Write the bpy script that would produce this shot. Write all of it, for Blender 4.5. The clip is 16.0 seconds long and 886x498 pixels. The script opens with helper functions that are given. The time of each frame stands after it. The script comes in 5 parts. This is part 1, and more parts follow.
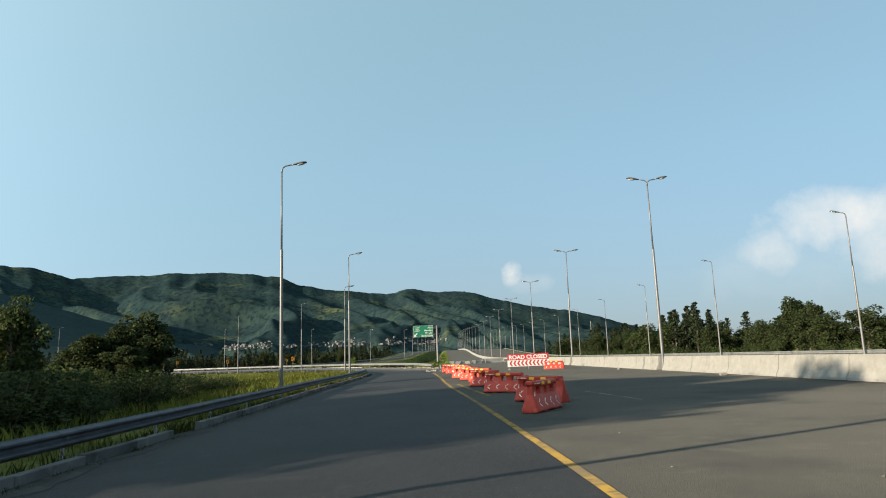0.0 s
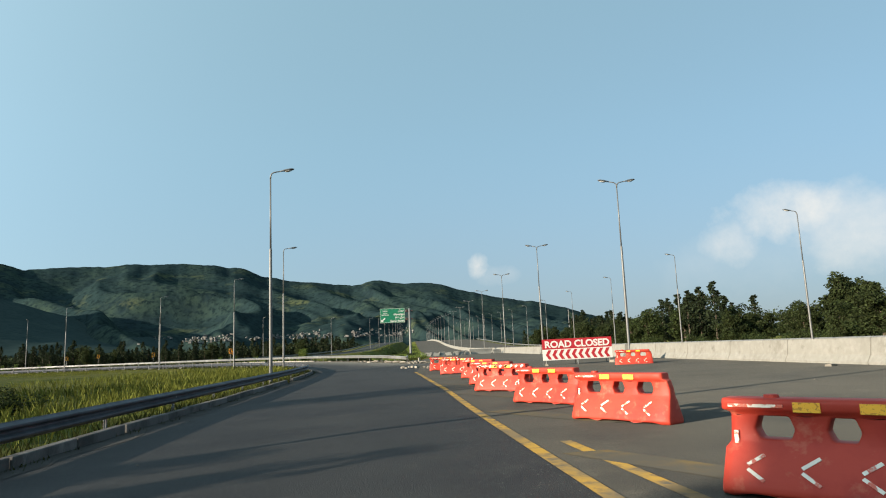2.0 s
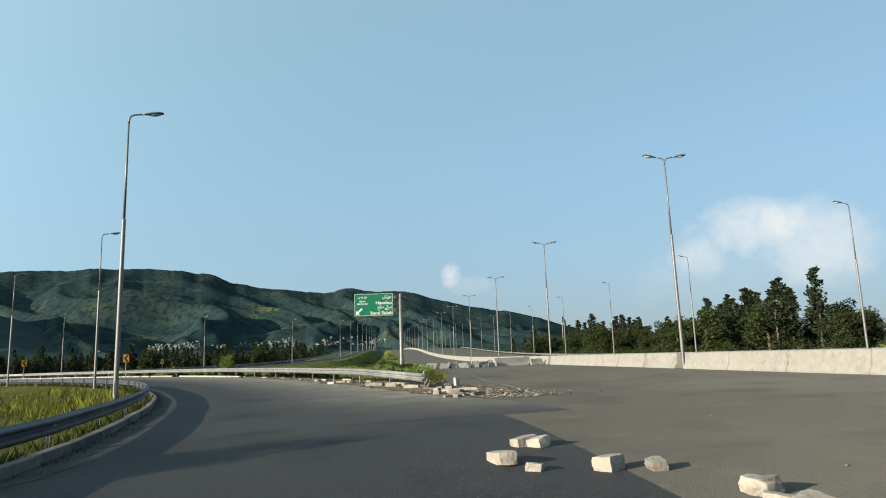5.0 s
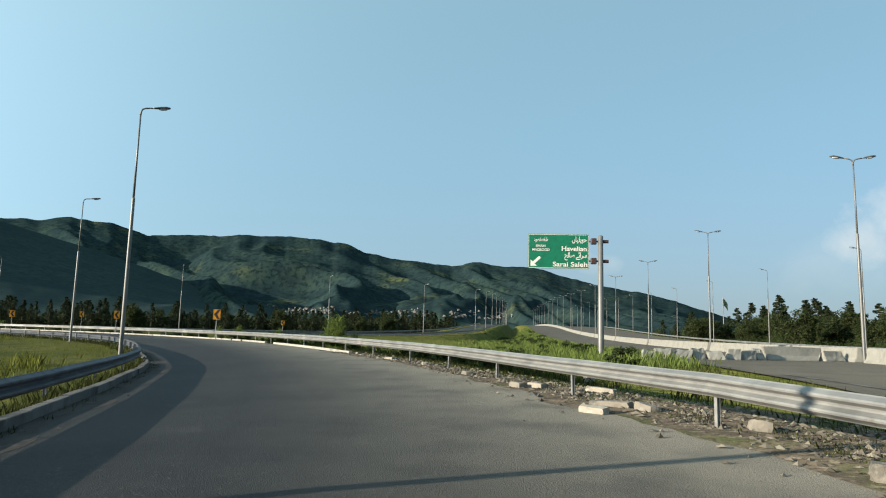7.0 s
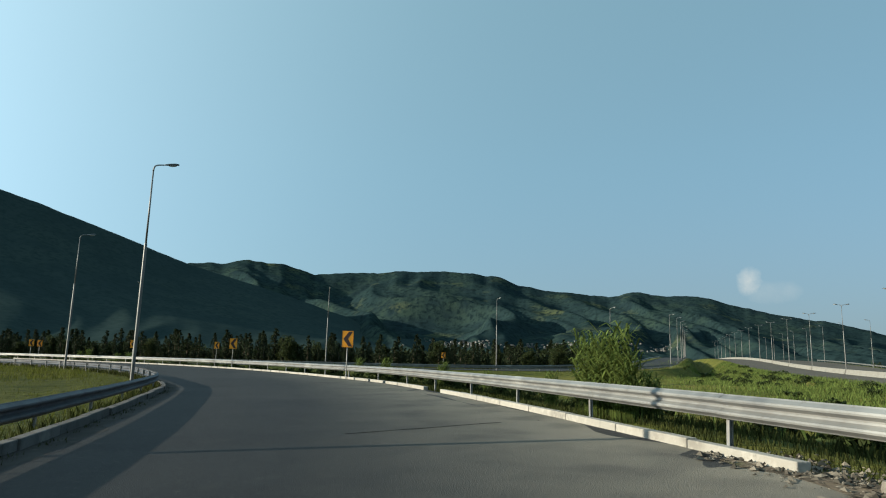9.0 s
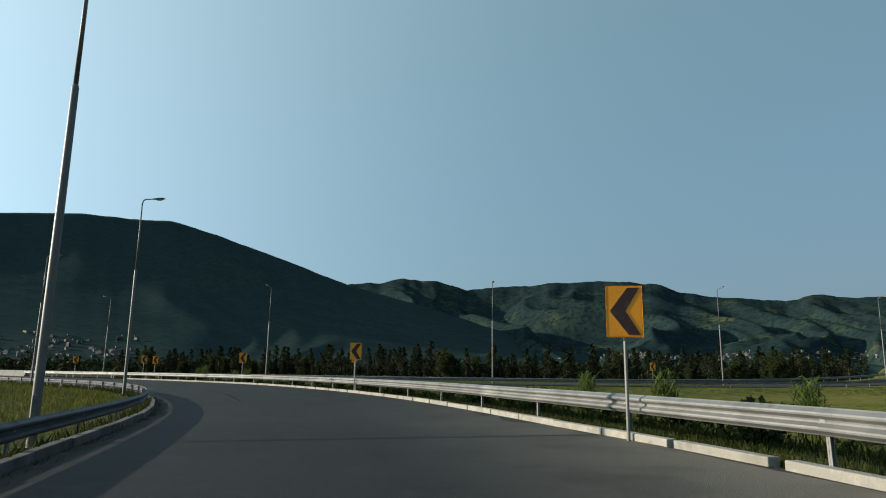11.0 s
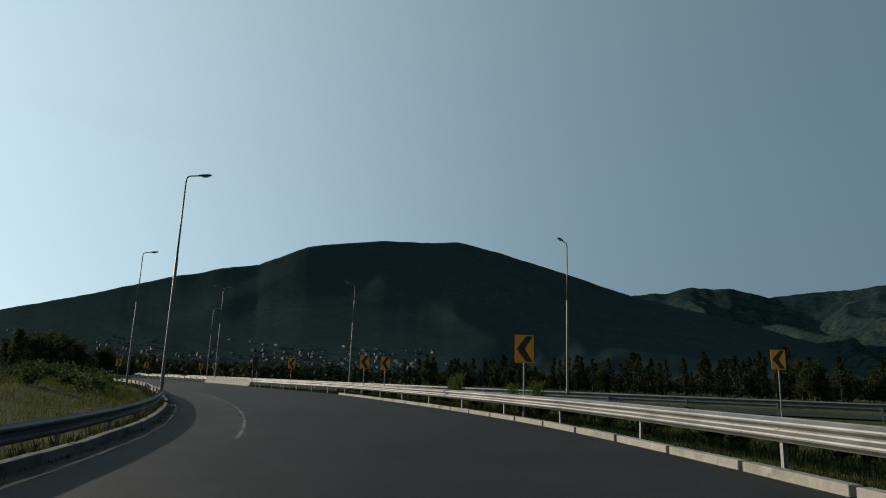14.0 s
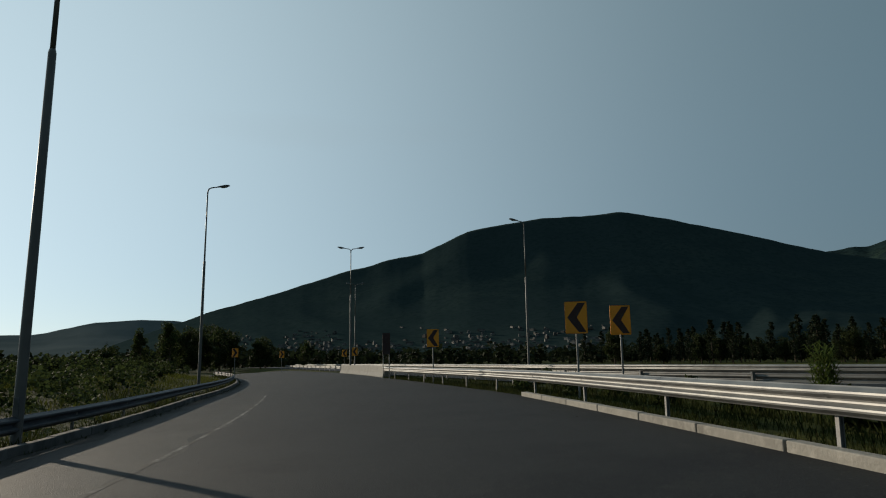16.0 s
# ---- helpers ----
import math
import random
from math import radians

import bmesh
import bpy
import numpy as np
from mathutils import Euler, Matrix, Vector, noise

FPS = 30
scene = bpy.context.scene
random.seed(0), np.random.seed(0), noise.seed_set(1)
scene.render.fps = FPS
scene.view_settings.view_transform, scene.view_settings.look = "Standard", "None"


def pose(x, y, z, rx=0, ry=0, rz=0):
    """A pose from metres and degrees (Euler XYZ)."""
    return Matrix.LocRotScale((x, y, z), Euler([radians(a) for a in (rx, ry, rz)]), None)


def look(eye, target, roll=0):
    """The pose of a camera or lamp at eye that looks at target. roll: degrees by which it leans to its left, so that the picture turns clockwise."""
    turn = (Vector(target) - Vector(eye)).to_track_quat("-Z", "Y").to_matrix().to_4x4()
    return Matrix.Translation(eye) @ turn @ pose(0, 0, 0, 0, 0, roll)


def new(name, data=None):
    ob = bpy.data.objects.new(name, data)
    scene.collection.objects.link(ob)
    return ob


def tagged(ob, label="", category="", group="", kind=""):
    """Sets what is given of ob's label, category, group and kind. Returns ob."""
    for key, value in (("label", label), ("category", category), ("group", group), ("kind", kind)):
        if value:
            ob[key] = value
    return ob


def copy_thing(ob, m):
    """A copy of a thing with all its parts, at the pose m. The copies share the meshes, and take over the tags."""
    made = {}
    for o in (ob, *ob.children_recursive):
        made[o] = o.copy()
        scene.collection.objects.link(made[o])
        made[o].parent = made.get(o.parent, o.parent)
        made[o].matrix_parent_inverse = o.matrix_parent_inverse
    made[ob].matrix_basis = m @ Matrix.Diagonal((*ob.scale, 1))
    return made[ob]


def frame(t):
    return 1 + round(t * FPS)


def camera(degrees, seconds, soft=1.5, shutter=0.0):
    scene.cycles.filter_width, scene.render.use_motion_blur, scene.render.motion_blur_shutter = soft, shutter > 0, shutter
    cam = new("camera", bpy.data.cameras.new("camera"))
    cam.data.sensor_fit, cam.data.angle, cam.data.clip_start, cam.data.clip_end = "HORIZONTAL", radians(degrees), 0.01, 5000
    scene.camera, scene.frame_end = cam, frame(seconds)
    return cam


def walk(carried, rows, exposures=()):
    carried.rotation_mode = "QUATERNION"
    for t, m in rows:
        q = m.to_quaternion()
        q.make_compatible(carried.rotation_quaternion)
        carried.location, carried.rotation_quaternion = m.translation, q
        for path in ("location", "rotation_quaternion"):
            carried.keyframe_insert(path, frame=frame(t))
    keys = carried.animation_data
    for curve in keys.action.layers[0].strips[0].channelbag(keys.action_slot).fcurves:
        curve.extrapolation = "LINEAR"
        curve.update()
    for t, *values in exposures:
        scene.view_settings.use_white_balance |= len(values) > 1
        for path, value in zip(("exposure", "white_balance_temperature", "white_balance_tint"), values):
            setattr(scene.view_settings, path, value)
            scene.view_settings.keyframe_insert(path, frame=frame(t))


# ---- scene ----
cam = camera(68.08, 16.0, soft=1.1)
PATH = [
    (0.0, 0.000, 0.000, 1.370, 0.015, 9.452, 1.986),
    (0.5, -0.269, 6.283, 1.322, -0.834, 9.268, 0.810),
    (1.0, -0.468, 12.847, 1.269, -0.853, 8.006, 0.402),
    (1.5, -0.811, 19.245, 1.233, -1.536, 9.044, 0.418),
    (2.0, -1.225, 25.661, 1.237, -2.888, 8.638, 2.334),
    (2.5, -1.611, 32.020, 1.214, -4.395, 8.034, 3.762),
    (3.0, -1.938, 38.225, 1.188, -5.937, 7.836, 3.123),
    (3.5, -2.178, 44.416, 1.154, -7.208, 7.416, 3.131),
    (3.7, -2.279, 46.895, 1.112, -7.803, 8.151, 3.081),
    (5.8, -4.066, 72.542, 1.305, -1.645, 9.538, -0.810),
    (6.0, -4.415, 74.933, 1.202, -0.407, 8.793, -1.659),
    (6.5, -5.563, 80.779, 1.303, 3.534, 9.132, -1.609),
    (7.0, -6.997, 86.570, 1.275, 5.437, 7.280, -1.509),
    (7.5, -8.693, 92.375, 1.274, 8.233, 8.031, -1.012),
    (8.0, -10.746, 98.152, 1.197, 10.369, 8.056, -0.197),
    (8.5, -12.996, 103.886, 1.146, 14.580, 9.056, -0.702),
    (9.0, -15.577, 109.420, 1.218, 18.757, 9.820, -1.557),
    (9.2, -16.655, 111.639, 1.219, 19.624, 10.498, -2.501),
    (11.3, -31.191, 133.477, 1.247, 35.285, 10.612, -0.588),
    (11.5, -32.961, 135.379, 1.231, 37.368, 10.532, -0.786),
    (12.0, -37.498, 140.063, 1.244, 39.715, 10.735, -1.738),
    (12.5, -42.124, 144.430, 1.263, 44.261, 11.506, -1.906),
    (13.0, -46.912, 148.527, 1.274, 48.577, 11.575, -0.910),
    (13.5, -52.069, 152.436, 1.195, 52.232, 11.316, -1.023),
    (14.0, -57.382, 155.901, 1.234, 56.262, 11.425, -1.866),
    (14.5, -63.019, 159.171, 1.231, 60.050, 10.879, -2.866),
    (15.0, -68.695, 161.962, 1.228, 64.834, 10.650, -1.615),
    (15.5, -74.544, 164.373, 1.243, 67.972, 9.812, -0.469),
    (16.0, -80.548, 166.358, 1.226, 70.863, 9.625, 0.931),
]
walk(cam, [(t, pose(x, y, z, 90 + pitch, roll, yaw)) for t, x, y, z, yaw, pitch, roll in PATH],
     exposures=[(0.0, 1.37, 6680, 10), (2.5, 1.29, 6600, 10), (3.5, 1.31, 6540, 10), (6.0, 1.36, 6480, 9), (9.0, 0.99, 6270, 4), (12.5, 0.28, 6440, 9), (16.0, -0.44, 6560, 9)])

# ---- light ----
SUN_TURN, SUN_HEIGHT = 117.0, 14.0      # degrees, anticlockwise from +y, and above the horizon
world = bpy.data.worlds.new("sky")
scene.world = world
world.use_nodes = True
wn, wl = world.node_tree.nodes, world.node_tree.links
wn.clear()
w_out, w_bg, w_sky = wn.new("ShaderNodeOutputWorld"), wn.new("ShaderNodeBackground"), wn.new("ShaderNodeTexSky")
w_sky.sky_type, w_sky.sun_disc = "NISHITA", False
w_sky.sun_elevation, w_sky.sun_rotation = radians(SUN_HEIGHT), radians(-SUN_TURN)
w_sky.air_density, w_sky.dust_density, w_sky.ozone_density = 0.7, 0.15, 2.0
w_bg.inputs["Strength"].default_value = 0.0285


def wmath(op, a, b=None, c=None):
    n = wn.new("ShaderNodeMath")
    n.operation = op
    for i, v in enumerate((a, b, c)):
        if v is None:
            continue
        if isinstance(v, (int, float)):
            n.inputs[i].default_value = v
        else:
            wl.new(v, n.inputs[i])
    return n.outputs[0]


def cloud(turn, height, wide, tall, scale, hard):
    """How much of a cumulus cloud covers a direction of the sky: a soft oval broken up by noise."""
    tc, sep, nz = wn.new("ShaderNodeTexCoord"), wn.new("ShaderNodeSeparateXYZ"), wn.new("ShaderNodeTexNoise")
    wl.new(tc.outputs["Generated"], sep.inputs[0])
    wl.new(tc.outputs["Generated"], nz.inputs["Vector"])
    nz.inputs["Scale"].default_value, nz.inputs["Detail"].default_value, nz.inputs["Roughness"].default_value = scale, 6, 0.62
    az = wmath("ARCTAN2", wmath("MULTIPLY", sep.outputs[0], -1.0), sep.outputs[1])
    el = wmath("ARCSINE", sep.outputs[2])
    dx = wmath("DIVIDE", wmath("SUBTRACT", az, radians(turn)), radians(wide))
    dy = wmath("DIVIDE", wmath("SUBTRACT", el, radians(height)), radians(tall))
    r2 = wmath("ADD", wmath("MULTIPLY", dx, dx), wmath("MULTIPLY", dy, dy))
    inside = wmath("SUBTRACT", 1.0, r2)
    v = wmath("ADD", inside, wmath("MULTIPLY", wmath("SUBTRACT", nz.outputs["Fac"], 0.5), 4.0))
    return wmath("MINIMUM", wmath("MAXIMUM", wmath("DIVIDE", v, hard), 0.0), 1.0)


w_mix = wn.new("ShaderNodeMixRGB")
# bright summer haze over the whole sky, and its glow round the sun
tc, dot = wn.new("ShaderNodeTexCoord"), wn.new("ShaderNodeVectorMath")
dot.operation, dot.inputs[1].default_value = "DOT_PRODUCT", (-math.sin(radians(SUN_TURN)) * math.cos(radians(SUN_HEIGHT)), math.cos(radians(SUN_TURN)) * math.cos(radians(SUN_HEIGHT)), math.sin(radians(SUN_HEIGHT)))
wl.new(tc.outputs["Generated"], dot.inputs[0])
glow = wmath("POWER", wmath("MULTIPLY_ADD", dot.outputs["Value"], 0.5, 0.5), 5.2)
w_haze, w_glow = wn.new("ShaderNodeMixRGB"), wn.new("ShaderNodeMixRGB")
w_haze.blend_type, w_haze.inputs[0].default_value, w_haze.inputs[2].default_value = "ADD", 1.0, (3.7, 6.15, 7.1, 1)
w_glow.blend_type, w_glow.inputs[2].default_value = "ADD", (20.0, 24.0, 25.6, 1)
wl.new(w_sky.outputs[0], w_haze.inputs[1])
wl.new(wmath("MULTIPLY_ADD", dot.outputs["Value"], 0.16, 0.97), w_haze.inputs[0])
wl.new(w_haze.outputs[0], w_glow.inputs[1])
wl.new(glow, w_glow.inputs[0])
w_murk, sky_dir = wn.new("ShaderNodeMixRGB"), wn.new("ShaderNodeSeparateXYZ")
wl.new(tc.outputs["Generated"], sky_dir.inputs[0])
low = wmath("SUBTRACT", 1.0, wmath("MULTIPLY", wmath("MAXIMUM", sky_dir.outputs[2], 0.0), 3.2))
away = wmath("MULTIPLY_ADD", dot.outputs["Value"], -0.8, 0.55)
murk = wmath("MULTIPLY", wmath("POWER", wmath("MAXIMUM", low, 0.0), 1.6), wmath("MINIMUM", wmath("MAXIMUM", away, 0.0), 0.9))
wl.new(murk, w_murk.inputs[0])
wl.new(w_glow.outputs[0], w_murk.inputs[1])
w_murk.inputs[2].default_value = (4.4, 5.3, 6.1, 1)
wl.new(w_murk.outputs[0], w_mix.inputs[1])
cover = wmath("MULTIPLY", cloud(84.0, 19.6, 17.0, 1.5, 4.0, 5.0), 0.2)
for turn, height, wide, tall, scale, hard, thick in ((-31.0, 9.4, 6.2, 2.5, 9.0, 1.5, 0.72), (-35.5, 8.2, 5.0, 3.4, 9.0, 1.8, 0.6), (-27.2, 7.2, 2.6, 1.9, 14.0, 2.0, 0.5), (-30.0, 6.0, 9.0, 3.0, 6.0, 4.0, 0.4), (-6.3, 7.0, 1.0, 1.2, 22.0, 1.6, 0.6), (-7.4, 6.1, 2.4, 0.9, 18.0, 3.0, 0.35)):
    cover = wmath("MAXIMUM", cover, wmath("MULTIPLY", cloud(turn, height, wide, tall, scale, hard), thick))
wl.new(cover, w_mix.inputs[0])
w_mix.inputs[2].default_value = (14.2, 13.7, 12.8, 1)
wl.new(w_mix.outputs[0], w_bg.inputs["Color"])
wl.new(w_bg.outputs[0], w_out.inputs["Surface"])

sun_data = bpy.data.lights.new("sun", "SUN")
sun_data.energy, sun_data.angle, sun_data.color = 5.0, radians(0.6), (1.0, 0.86, 0.68)
sun = new("sun", sun_data)
sun.matrix_basis = look((0, 0, 0), (math.sin(radians(SUN_TURN)) * math.cos(radians(SUN_HEIGHT)), -math.cos(radians(SUN_TURN)) * math.cos(radians(SUN_HEIGHT)), -math.sin(radians(SUN_HEIGHT))))


# ---- materials ----
def material(name, base, rough=0.8, metal=0.0, spots=(), bump=0.0, bump_scale=20.0, island=0.0, vary=0.0, spec=0.5, world_space=False, matt=0.0, thin=0.0, deep=0.02, film=None):
    """A surface: a base colour, and spots (colour, scale, low, high, detail) laid over it where a noise lies between low and high."""
    m = bpy.data.materials.new(name)
    m.use_nodes = True
    n, l = m.node_tree.nodes, m.node_tree.links
    b = n["Principled BSDF"]
    b.inputs["Roughness"].default_value, b.inputs["Metallic"].default_value = rough, metal
    b.inputs["Specular IOR Level"].default_value = spec
    b.inputs["Diffuse Roughness"].default_value = matt
    tc = n.new("ShaderNodeTexCoord")
    coord = n.new("ShaderNodeNewGeometry").outputs["Position"] if world_space else tc.outputs["Object"]
    rgb = n.new("ShaderNodeRGB")
    rgb.outputs[0].default_value = (*base, 1)
    col = rgb.outputs[0]
    for colour, scale, low, high, detail in spots:
        nz, ramp, mix = n.new("ShaderNodeTexNoise"), n.new("ShaderNodeMapRange"), n.new("ShaderNodeMixRGB")
        l.new(coord, nz.inputs["Vector"])
        nz.inputs["Scale"].default_value, nz.inputs["Detail"].default_value, nz.inputs["Roughness"].default_value = scale, detail, 0.6
        l.new(nz.outputs["Fac"], ramp.inputs["Value"])
        ramp.inputs["From Min"].default_value, ramp.inputs["From Max"].default_value = low, high
        l.new(ramp.outputs[0], mix.inputs[0])
        l.new(col, mix.inputs[1])
        mix.inputs[2].default_value = (*colour, 1)
        col = mix.outputs[0]
    if film:
        # dust of one colour, as thick as the mesh's own "dust" layer and a noise say
        at, nz, ramp, mul, mix = n.new("ShaderNodeAttribute"), n.new("ShaderNodeTexNoise"), n.new("ShaderNodeMapRange"), n.new("ShaderNodeMath"), n.new("ShaderNodeMixRGB")
        at.attribute_name, mul.operation = "dust", "MULTIPLY"
        l.new(coord, nz.inputs["Vector"])
        nz.inputs["Scale"].default_value, nz.inputs["Detail"].default_value = 0.8, 8
        l.new(nz.outputs["Fac"], ramp.inputs["Value"])
        ramp.inputs["From Min"].default_value, ramp.inputs["From Max"].default_value = 0.05, 0.55
        l.new(ramp.outputs[0], mul.inputs[0])
        l.new(at.outputs["Fac"], mul.inputs[1])
        l.new(mul.outputs[0], mix.inputs[0])
        l.new(col, mix.inputs[1])
        mix.inputs[2].default_value = (*film, 1)
        col = mix.outputs[0]
    if vary:
        hsv = n.new("ShaderNodeHueSaturation")
        rnd = n.new("ShaderNodeObjectInfo").outputs["Random"] if not island else n.new("ShaderNodeNewGeometry").outputs["Random Per Island"]
        mr = n.new("ShaderNodeMapRange")
        l.new(rnd, mr.inputs["Value"])
        mr.inputs["To Min"].default_value, mr.inputs["To Max"].default_value = 1 - vary, 1 + vary
        l.new(mr.outputs[0], hsv.inputs["Value"])
        l.new(col, hsv.inputs["Color"])
        col = hsv.outputs[0]
    l.new(col, b.inputs["Base Color"])
    if thin:
        tr, mx = n.new("ShaderNodeBsdfTranslucent"), n.new("ShaderNodeMixShader")
        l.new(col, tr.inputs["Color"])
        mx.inputs[0].default_value = thin
        l.new(b.outputs[0], mx.inputs[1])
        l.new(tr.outputs[0], mx.inputs[2])
        l.new(mx.outputs[0], n["Material Output"].inputs["Surface"])
    if bump:
        nz, bp = n.new("ShaderNodeTexNoise"), n.new("ShaderNodeBump")
        l.new(coord, nz.inputs["Vector"])
        nz.inputs["Scale"].default_value, nz.inputs["Detail"].default_value = bump_scale, 5
        bp.inputs["Strength"].default_value, bp.inputs["Distance"].default_value = bump, deep
        l.new(nz.outputs["Fac"], bp.inputs["Height"])
        l.new(bp.outputs[0], b.inputs["Normal"])
    return m


M_ASPHALT = material("asphalt", (0.0238, 0.0243, 0.0248), 0.72, spots=[((0.0335, 0.0335, 0.0324), 0.06, 0.42, 0.66, 4), ((0.0162, 0.0167, 0.0184), 0.33, 0.46, 0.68, 7), ((0.0464, 0.0443, 0.04), 1.3, 0.58, 0.78, 8), ((0.108, 0.102, 0.0864), 30, 0.64, 0.72, 2), ((0.013, 0.0135, 0.014), 52, 0.5, 0.7, 2)], bump=0.7, bump_scale=70, world_space=True, spec=0.13, matt=0.6)
M_ASPHALT_OLD = material("bleached_asphalt", (0.0459, 0.0443, 0.0377), 0.85, spots=[((0.0607, 0.0574, 0.0484), 0.07, 0.42, 0.66, 5), ((0.0312, 0.0312, 0.0287), 0.4, 0.5, 0.72, 7), ((0.0722, 0.0681, 0.0558), 1.4, 0.58, 0.78, 7), ((0.0287, 0.0287, 0.0271), 48, 0.48, 0.75, 2), ((0.0328, 0.032, 0.0295), 0.16, 0.56, 0.66, 9)], bump=0.5, bump_scale=60, world_space=True, spec=0.08, matt=1.0)
M_DUSTY = material("dusty_asphalt", (0.022, 0.0225, 0.023), 0.72, spots=[((0.031, 0.031, 0.03), 0.06, 0.42, 0.66, 4), ((0.015, 0.0155, 0.017), 0.33, 0.46, 0.68, 7), ((0.043, 0.041, 0.037), 1.3, 0.58, 0.78, 8), ((0.1, 0.094, 0.08), 30, 0.64, 0.72, 2), ((0.012, 0.0125, 0.013), 52, 0.5, 0.7, 2)], bump=0.7, bump_scale=70, world_space=True, spec=0.13, matt=0.6, film=(0.15, 0.138, 0.112))
M_DUST = material("roadside_dirt", (0.085, 0.07, 0.052), 0.95, spots=[((0.042, 0.036, 0.028), 1.6, 0.4, 0.6, 7), ((0.15, 0.13, 0.1), 6, 0.52, 0.72, 6), ((0.04, 0.05, 0.018), 0.7, 0.52, 0.66, 5), ((0.03, 0.026, 0.022), 11, 0.5, 0.66, 3)], bump=1.0, bump_scale=18, world_space=True, spec=0.05, matt=1.0)
M_DUST_GREY = material("grey_dust", (0.042, 0.041, 0.039), 0.95, spots=[((0.03, 0.029, 0.028), 1.1, 0.42, 0.62, 6), ((0.085, 0.08, 0.07), 4, 0.58, 0.78, 5)], bump=0.6, bump_scale=14, world_space=True, spec=0.1)
M_GROUND = material("field", (0.0602, 0.0688, 0.0138), 0.95, spots=[((0.0903, 0.086, 0.0224), 0.05, 0.42, 0.62, 5), ((0.0292, 0.0396, 0.00946), 0.16, 0.5, 0.68, 6), ((0.0989, 0.0963, 0.0241), 0.6, 0.5, 0.7, 6), ((0.031, 0.0361, 0.012), 1.1, 0.55, 0.7, 6), ((0.0516, 0.0447, 0.0258), 1.7, 0.62, 0.75, 5)], bump=1.0, bump_scale=1.6, world_space=True, matt=1.0, spec=0.04, deep=0.25)
# wood green tinted blue for haze; pale patches stand for grass and sunlit spurs
M_HILL = material("hazy_wooded_hillside", (0.0165, 0.0305, 0.031), 1.0, spots=[((0.026, 0.042, 0.033), 0.0032, 0.46, 0.64, 8), ((0.012, 0.022, 0.025), 0.011, 0.46, 0.64, 8), ((0.066, 0.077, 0.038), 0.0046, 0.585, 0.74, 9), ((0.009, 0.017, 0.018), 0.05, 0.48, 0.62, 5)], bump=0.35, bump_scale=0.05, world_space=True, spec=0.0, deep=6.0)
# the teal holds the haze and backlit shade over the near hill's woods
M_HILL_HAZE_DARK = material("hazy_hillside_wood", (0.0258, 0.0407, 0.0407), 1.0, spots=[((0.0318, 0.0475, 0.0436), 0.0022, 0.44, 0.66, 5), ((0.0228, 0.0376, 0.0376), 0.009, 0.44, 0.66, 6), ((0.0198, 0.0337, 0.0327), 0.06, 0.46, 0.66, 4)], bump=0.0, world_space=True, spec=0.0)
# aerial haze of the far hills, painted as a pale bluish base colour
M_HILL_HAZE_PALE = material("haze_paled_hillside", (0.1, 0.118, 0.118), 1.0, spots=[((0.075, 0.094, 0.094), 0.003, 0.44, 0.66, 6)], bump=0.0, world_space=True, spec=0.0)
M_CONCRETE = material("whitewashed_concrete", (0.174, 0.169, 0.147), 0.88, spots=[((0.122, 0.115, 0.0962), 0.7, 0.5, 0.75, 7), ((0.207, 0.2, 0.178), 4, 0.45, 0.7, 5), ((0.0962, 0.0888, 0.074), 2.2, 0.6, 0.78, 8)], bump=0.4, bump_scale=16, world_space=True)
M_KERB = material("kerb_concrete", (0.24, 0.226, 0.195), 0.92, spots=[((0.16, 0.148, 0.125), 1.2, 0.5, 0.7, 6), ((0.32, 0.3, 0.26), 6, 0.5, 0.75, 4), ((0.085, 0.08, 0.07), 2.6, 0.62, 0.75, 6)], bump=0.5, bump_scale=24, vary=0.08, world_space=True)
# dirty concrete, darkened further to paint in the shade below the inner rail
M_KERB_SHADE = material("grimy_shaded_kerb", (0.085, 0.083, 0.08), 0.92, spots=[((0.035, 0.034, 0.032), 1.2, 0.45, 0.65, 6), ((0.15, 0.145, 0.135), 1.6, 0.58, 0.74, 6)], bump=0.5, bump_scale=24, vary=0.3, world_space=True)
M_ZINC = material("galvanised_steel", (0.185, 0.186, 0.178), 0.5, 0.3, spots=[((0.118, 0.12, 0.119), 1.6, 0.42, 0.68, 6), ((0.101, 0.084, 0.0672), 5, 0.62, 0.78, 5), ((0.252, 0.252, 0.239), 0.5, 0.55, 0.7, 4)], bump=0.1, bump_scale=9, world_space=True)
# grime, plus the bluish shade of the rail's sunless face, put into the colour
M_ZINC_SHADE = material("grimy_shaded_steel", (0.055, 0.062, 0.074), 0.6, 0.1, spots=[((0.03, 0.034, 0.042), 2.5, 0.42, 0.66, 6), ((0.1, 0.105, 0.112), 0.7, 0.58, 0.75, 5), ((0.035, 0.03, 0.026), 5, 0.62, 0.78, 5)], bump=0.1, bump_scale=9, world_space=True, spec=0.3)
M_POST = material("post_steel", (0.2, 0.2, 0.195), 0.6, 0.3, spots=[((0.12, 0.11, 0.1), 3, 0.45, 0.7, 5)])
M_POLE = material("pole_steel", (0.102, 0.102, 0.0984), 0.5, 0.3, spots=[((0.135, 0.134, 0.125), 1.5, 0.45, 0.7, 5)])
M_HEAD = material("lamp_housing", (0.09, 0.096, 0.1), 0.45, 0.3, spots=[((0.06, 0.065, 0.065), 6, 0.5, 0.7, 3)])
M_LENS = material("lamp_glass", (0.35, 0.35, 0.329), 0.15)
